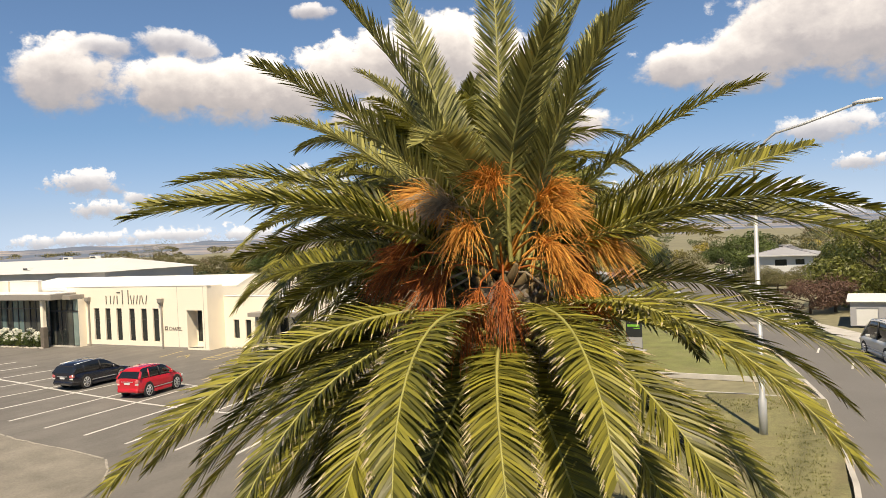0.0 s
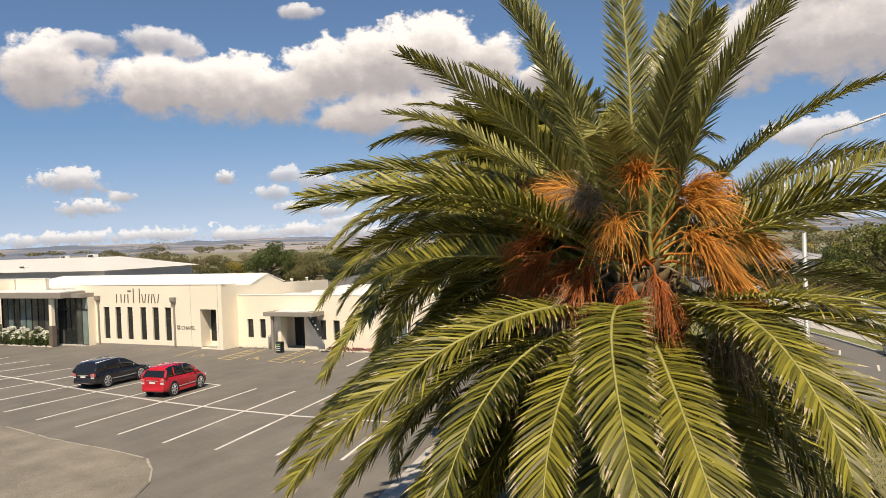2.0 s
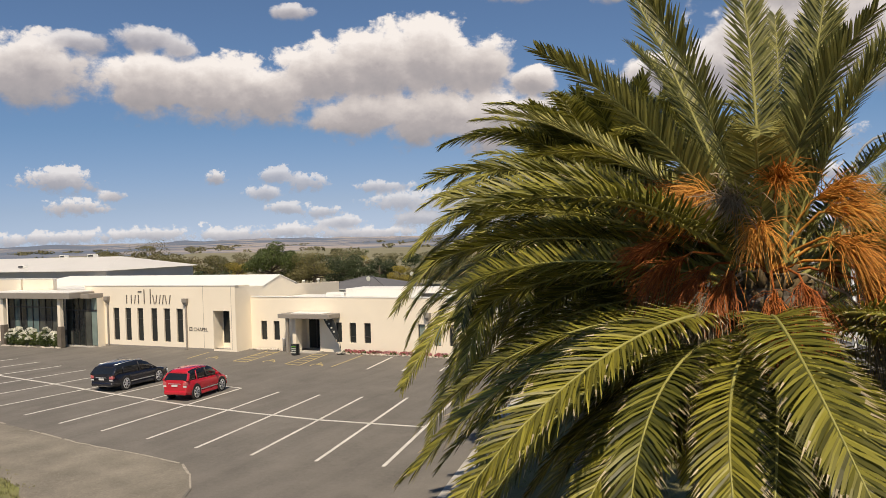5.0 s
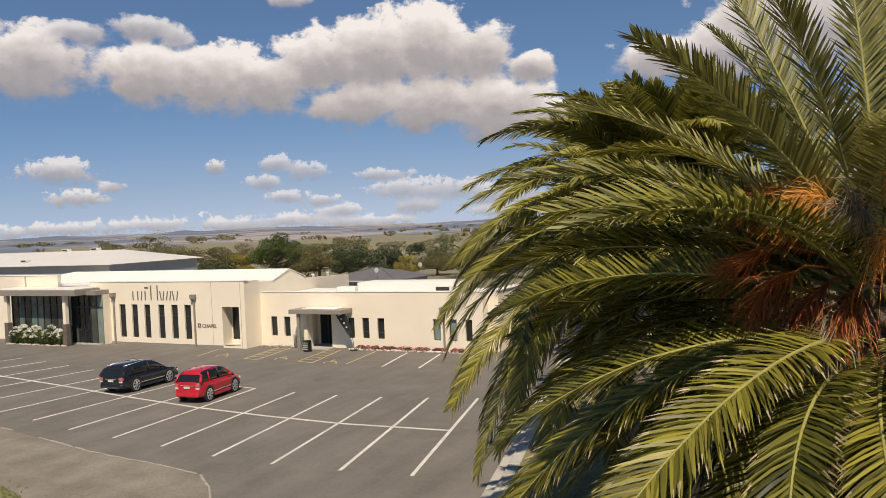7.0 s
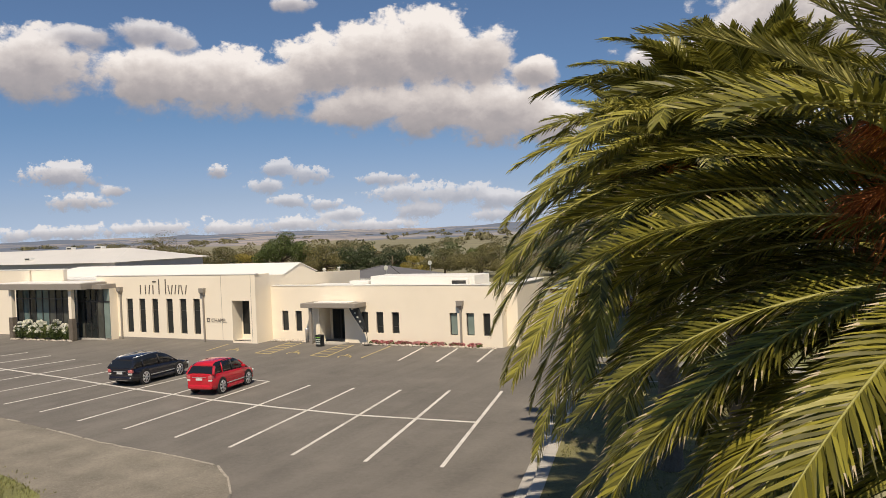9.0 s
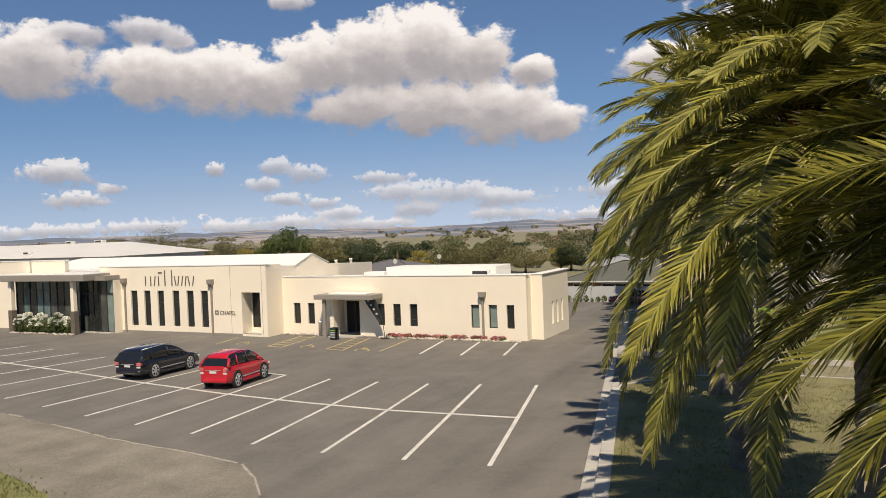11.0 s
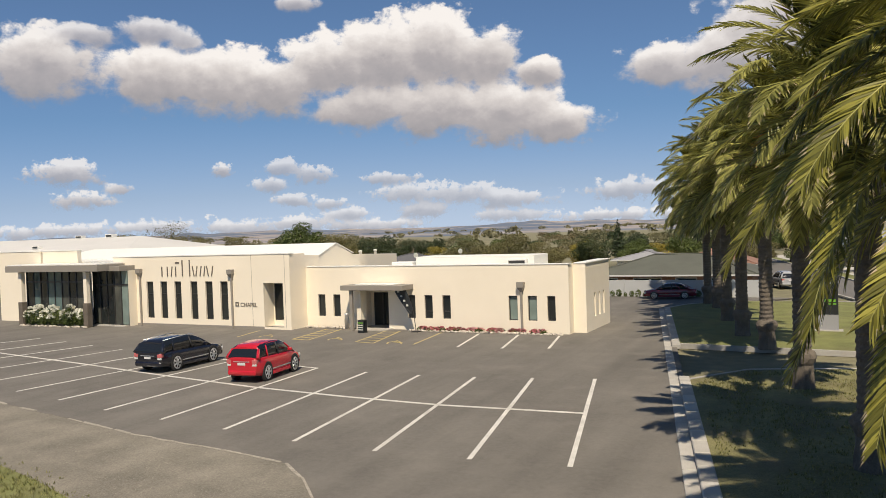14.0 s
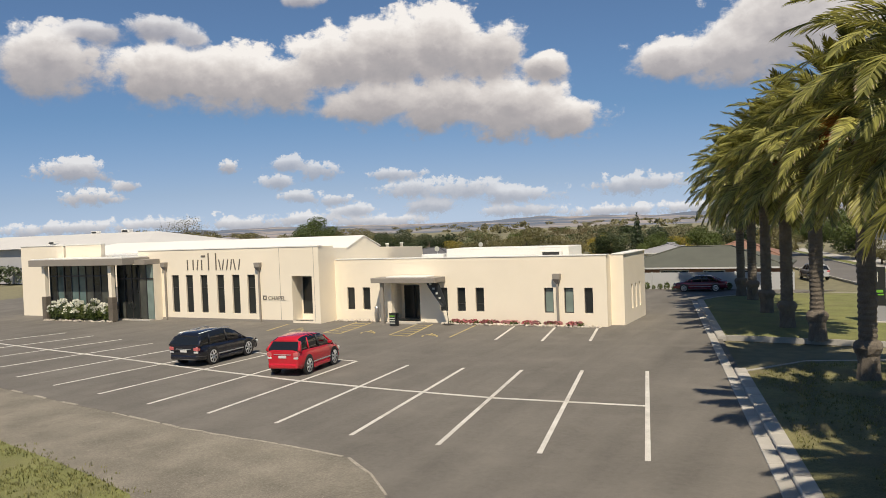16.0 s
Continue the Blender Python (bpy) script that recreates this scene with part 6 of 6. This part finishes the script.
ROCKS = [rock_mesh(s) for s in range(5)]
rng = random.Random(8)
for x0, x1, y0, n in ((-33.7, -30.9, WY - 0.35, 40), (-27.0, -18.5, WY - 0.5, 96), (-54.0, -47.8, EY - 0.42, 36)):
    border = empty("stone_border", label="border of loose pale stones along the wall", category="stones", group="stone borders")
    for i in range(n):
        k = part("stone", ROCKS[rng.randrange(5)], None, border)
        s = rng.uniform(0.06, 0.14)
        k.matrix_world = pose(x0 + (x1 - x0) * (i + rng.random()) / n, y0 + rng.uniform(-0.12, 0.14), s * 0.4, rng.uniform(-20, 20), rng.uniform(-20, 20), rng.uniform(0, 360)) @ Matrix.Scale(s, 4)


def text_mesh(body, size, depth, mat):
    c = bpy.data.curves.new("letters", "FONT")
    c.body, c.size, c.extrude, c.align_x = body, size, depth, "LEFT"
    tmp = bpy.data.objects.new("letters", c)
    me = bpy.data.meshes.new_from_object(tmp)
    me.materials.clear()
    me.materials.append(mat)
    bpy.data.objects.remove(tmp)
    bpy.data.curves.remove(c)
    return me


# wall sign of the house: plain upright strokes with a tall twin stroke, in grey-brown
sign = empty("wall_sign", label="grey-brown metal name sign on the cream wall", category="sign")
for x0, z0, x1, z1, w in ((-43.45, 3.0, -43.45, 3.6, 0.04), (-43.0, 3.0, -43.0, 3.6, 0.04), (-42.7, 3.0, -42.6, 3.6, 0.035), (-42.32, 3.0, -42.32, 3.6, 0.04), (-41.78, 3.0, -41.78, 3.98, 0.04), (-41.2, 3.0, -41.2, 3.98, 0.04),
                          (-40.98, 3.6, -40.86, 3.0, 0.035), (-40.72, 3.0, -40.6, 3.6, 0.035), (-40.4, 3.0, -40.28, 3.6, 0.035), (-40.1, 3.0, -40.0, 3.6, 0.035), (-39.86, 3.6, -39.74, 3.0, 0.035), (-39.5, 3.0, -39.38, 3.6, 0.035), (-42.35, 3.82, -42.02, 3.82, 0.045)):
    d = Vector((x1 - x0, 0, z1 - z0)).normalized()
    n = Vector((d.z, 0, -d.x)) * w
    bm = bmesh.new()
    loops = [[bm.verts.new((p[0] + s * n.x, y, p[1] + s * n.z)) for p, s in (((x0, z0), -1), ((x1, z1), -1), ((x1, z1), 1), ((x0, z0), 1))] for y in (FY - 0.03, FY - 0.006)]
    bm.faces.new(loops[0])
    bm.faces.new(loops[1][::-1])
    for k in range(4):
        bm.faces.new((loops[0][k], loops[1][k], loops[1][(k + 1) % 4], loops[0][(k + 1) % 4]))
    bmesh.ops.recalc_face_normals(bm, faces=bm.faces[:])
    part("stroke", bm, LETTER, sign)
chapel_sign = empty("wall_sign", label="small grey-brown lettered chapel sign on the wall", category="sign")
part("letters", text_mesh("CHAPEL", 0.34, 0.01, LETTER), None, chapel_sign).matrix_world = pose(-37.42, FY - 0.012, 1.25, 90, 0, 0)
part("emblem", add_frame(-37.78, -37.53, 1.26, 1.51, FY - 0.025, 0.06, 0.02), LETTER, chapel_sign)
# feather flag
flag = empty("feather_flag", label="black feather flag with green print leaning at the porch", category="flag")
flag_pts = [(-27.63, 2.16), (-27.58, 2.3), (-27.46, 2.38), (-27.30, 2.41), (-27.17, 2.36), (-27.03, 2.22), (-26.91, 2.05), (-26.72, 1.61), (-26.58, 1.15), (-26.65, 0.95), (-26.76, 0.9), (-26.97, 1.2), (-27.29, 1.62), (-27.53, 1.93)]
bm = bmesh.new()
a = [bm.verts.new((x, WY - 0.75 + 0.03 * math.sin(i), z)) for i, (x, z) in enumerate(flag_pts)]
b = [bm.verts.new((v.co.x, v.co.y + 0.012, v.co.z)) for v in a]
bm.faces.new(a)
bm.faces.new(b[::-1])
for i in range(len(a)):
    bm.faces.new((a[i], b[i], b[(i + 1) % len(a)], a[(i + 1) % len(a)]))
part("cloth", bm, SIGN_BLACK, flag)
part("pole", tube([(-26.42, WY - 0.72, 0.0), (-26.50, WY - 0.72, 0.7), (-26.58, WY - 0.72, 1.15), (-26.72, WY - 0.72, 1.62), (-26.91, WY - 0.72, 2.06), (-27.15, WY - 0.72, 2.37), (-27.35, WY - 0.72, 2.42)], 0.018, 6), PLASTIC, flag)
for i in range(4):
    x = -27.43 + 0.17 * i
    part("print_bar", box((x, WY - 0.8, 2.05 - 0.24 * i), (x + 0.12, WY - 0.785, 2.15 - 0.24 * i)), SIGN_PALE, flag)
part("foot", box((-26.60, WY - 0.92, 0), (-26.24, WY - 0.52, 0.05), 0.01), PLASTIC, flag)
# board sign at the porch
board = empty("pavement_sign", label="black folding board sign with pale lines at the porch", category="sign")
part("panel", box((-29.25, WY - 1.9, 0.03), (-28.87, WY - 1.86, 0.7), 0.01), SIGN_BLACK, board)
part("panel", box((-29.25, WY - 1.6, 0.0), (-28.87, WY - 1.56, 0.68), 0.01), SIGN_BLACK, board)
part("hinge", box((-29.23, WY - 1.88, 0.64), (-28.90, WY - 1.58, 0.69), 0.01), SIGN_BLACK, board)
for i in range(4):
    part("print_bar", box((-29.23, WY - 1.91, 0.52 - 0.12 * i), (-28.92, WY - 1.902, 0.57 - 0.12 * i)), SIGN_GREEN if i == 0 else SIGN_PALE, board)
# ash bin by the porch
bin_ = empty("ash_bin", label="slim metal ash bin beside the porch", category="bin")
part("body", tube([(-30.90, WY - 0.45, 0.0), (-30.90, WY - 0.45, 0.75), (-30.90, WY - 0.45, 0.85)], [0.1, 0.1, 0.13], 10), ALLOY, bin_)

# tall road sign on the lawn
pylon = empty("road_sign", label="black and grey upright sign board on the lawn", category="sign")
PX, PYY = -7.2, 40.0
part("upper_panel", box((PX - 0.42, PYY, 0.85), (PX + 0.42, PYY + 0.16, 2.55), 0.01), SIGN_BLACK, pylon)
part("lower_panel", box((PX - 0.42, PYY + 0.01, 0.12), (PX + 0.42, PYY + 0.15, 0.848), 0.01), GREY_WALL, pylon)
part("footing", box((PX - 0.6, PYY - 0.15, 0.08), (PX + 0.6, PYY + 0.35, 0.16), 0.01), CONCRETE, pylon)
for i, (x, w, z, h, m) in enumerate(((-0.34, 0.66, 1.42, 0.12, SIGN_GREEN), (0.0, 0.34, 1.3, 0.06, SIGN_GREEN), (-0.12, 0.03, 1.9, 0.42, SIGN_PALE), (0.1, 0.03, 1.9, 0.42, SIGN_PALE), (-0.12, 0.25, 2.1, 0.03, SIGN_PALE))):
    part("print_bar", box((PX + x, PYY - 0.012, z), (PX + x + w, PYY - 0.002, z + h)), m, pylon)
for i in range(3):
    part("print_bar", box((PX - 0.3, PYY - 0.002, 0.3 + 0.15 * i), (PX - 0.24, PYY + 0.006, 0.35 + 0.15 * i)), SIGN_PALE, pylon)

# street lamps
STEEL = material("galvanised_steel", (0.42, 0.43, 0.43), 0.5, 0.3, 1, 0.1)


def street_lamp(x, y, h, reach, rz=0.0):
    lamp = empty("street_lamp", label="tall grey steel street lamp with a long curved arm", category="street lamp", group="street lamps")
    part("pole", tube([(0, 0, -0.1), (0, 0, 1.2), (0, 0, 1.25), (0, 0, h)], [0.13, 0.13, 0.09, 0.055], 10), STEEL, lamp)
    part("arm", tube([(0, 0, h - 0.05)] + [(reach * (1 - math.cos(a)) * 0.35, 0, h + 1.4 * math.sin(a)) for a in (0.3, 0.6, 0.9, 1.2)] + [(reach * 0.5, 0, h + 1.5), (reach, 0, h + 1.95)], 0.04, 8), STEEL, lamp)
    head = part("head", loft([[(reach - 0.1 + 0.8 * s, 0.14 * w * c, h + 1.97 + 0.07 * w * d + 0.05 * s) for c, d in ((-1, 0), (-0.6, 1), (0.6, 1), (1, 0), (0.6, -0.8), (-0.6, -0.8))] for s, w in ((0, 0.5), (0.3, 1), (0.8, 0.95), (1, 0.5))]), PAINT_VAN, lamp)
    lamp.matrix_world = pose(x, y, 0, 0, 0, rz)


street_lamp(0.95, 24.2, 8.2, 2.9)

# roof units on the grey hall, dishes and vents on the roofs
for x, y, z, s in ((-93.0, 63.5, 4.62, 0.8), (-92.5, 69.2, 5.72, 0.8), (-87.0, 69.2, 5.72, 0.9)):
    unit = empty("roof_unit", pose(x, y, z) @ Matrix.Scale(s, 4), label="small white rooftop unit on the grey hall", category="roof unit", group="roof units")
    part("casing", box((-0.7, -0.4, 0), (0.7, 0.4, 0.42), 0.02), ROOF_WHITE, unit)
    part("grille", box((-0.55, -0.41, 0.08), (0.55, -0.402, 0.34)), FRAME_DARK, unit)
for x, y, z in ((-41.3, 63.9, 2.5), (-40.0, 70.6, 2.6)):
    dish = empty("satellite_dish", pose(x, y, z), label="pale round satellite dish on a roof", category="dish", group="satellite dishes")
    part("bowl", loft([[(r * math.cos(k * math.pi / 6), -0.12 + d, r * math.sin(k * math.pi / 6) + 0.5) for k in range(12)] for r, d in ((0.24, 0.0), (0.19, 0.04), (0.07, 0.07))]), SIGN_PALE, dish)
    part("mast", tube([(0, 0, -0.4), (0, 0, 0.5)], 0.03, 6), STEEL, dish)
for y in (43.2, 45.0):
    v = tagged(part("roof_vent_pipe", tube([(-34.0, y, 3.8), (-34.0, y, 4.02), (-34.0, y, 4.04), (-34.0, y, 4.12)], [0.09, 0.09, 0.13, 0.11], 8), ROOF_WHITE), "short white vent pipe on the chapel roof", "vent", "roof vents")

# parked along the street
raised(silver, pose(-10.6, 66.5, -0.02, 0, 0, 18), 0.8)
van = car("van", PAINT_VAN, 4.7, 1.75, [(-2.35, 1.0), (-2.1, 1.02), (0.8, 1.0), (1.5, 1.0), (2.1, 0.92), (2.35, 0.7)], [(-2.33, 1.02), (-2.25, 1.8), (-1.9, 1.92), (0, 1.95), (0.9, 1.9), (1.2, 1.78), (1.95, 1.0)], 0.72, "white van parked at the kerb of the street", 0.32, (-1.3, 1.45), "van")
raised(van, pose(5.0, 41.0, -0.02, 0, 0, 20), 0.95)
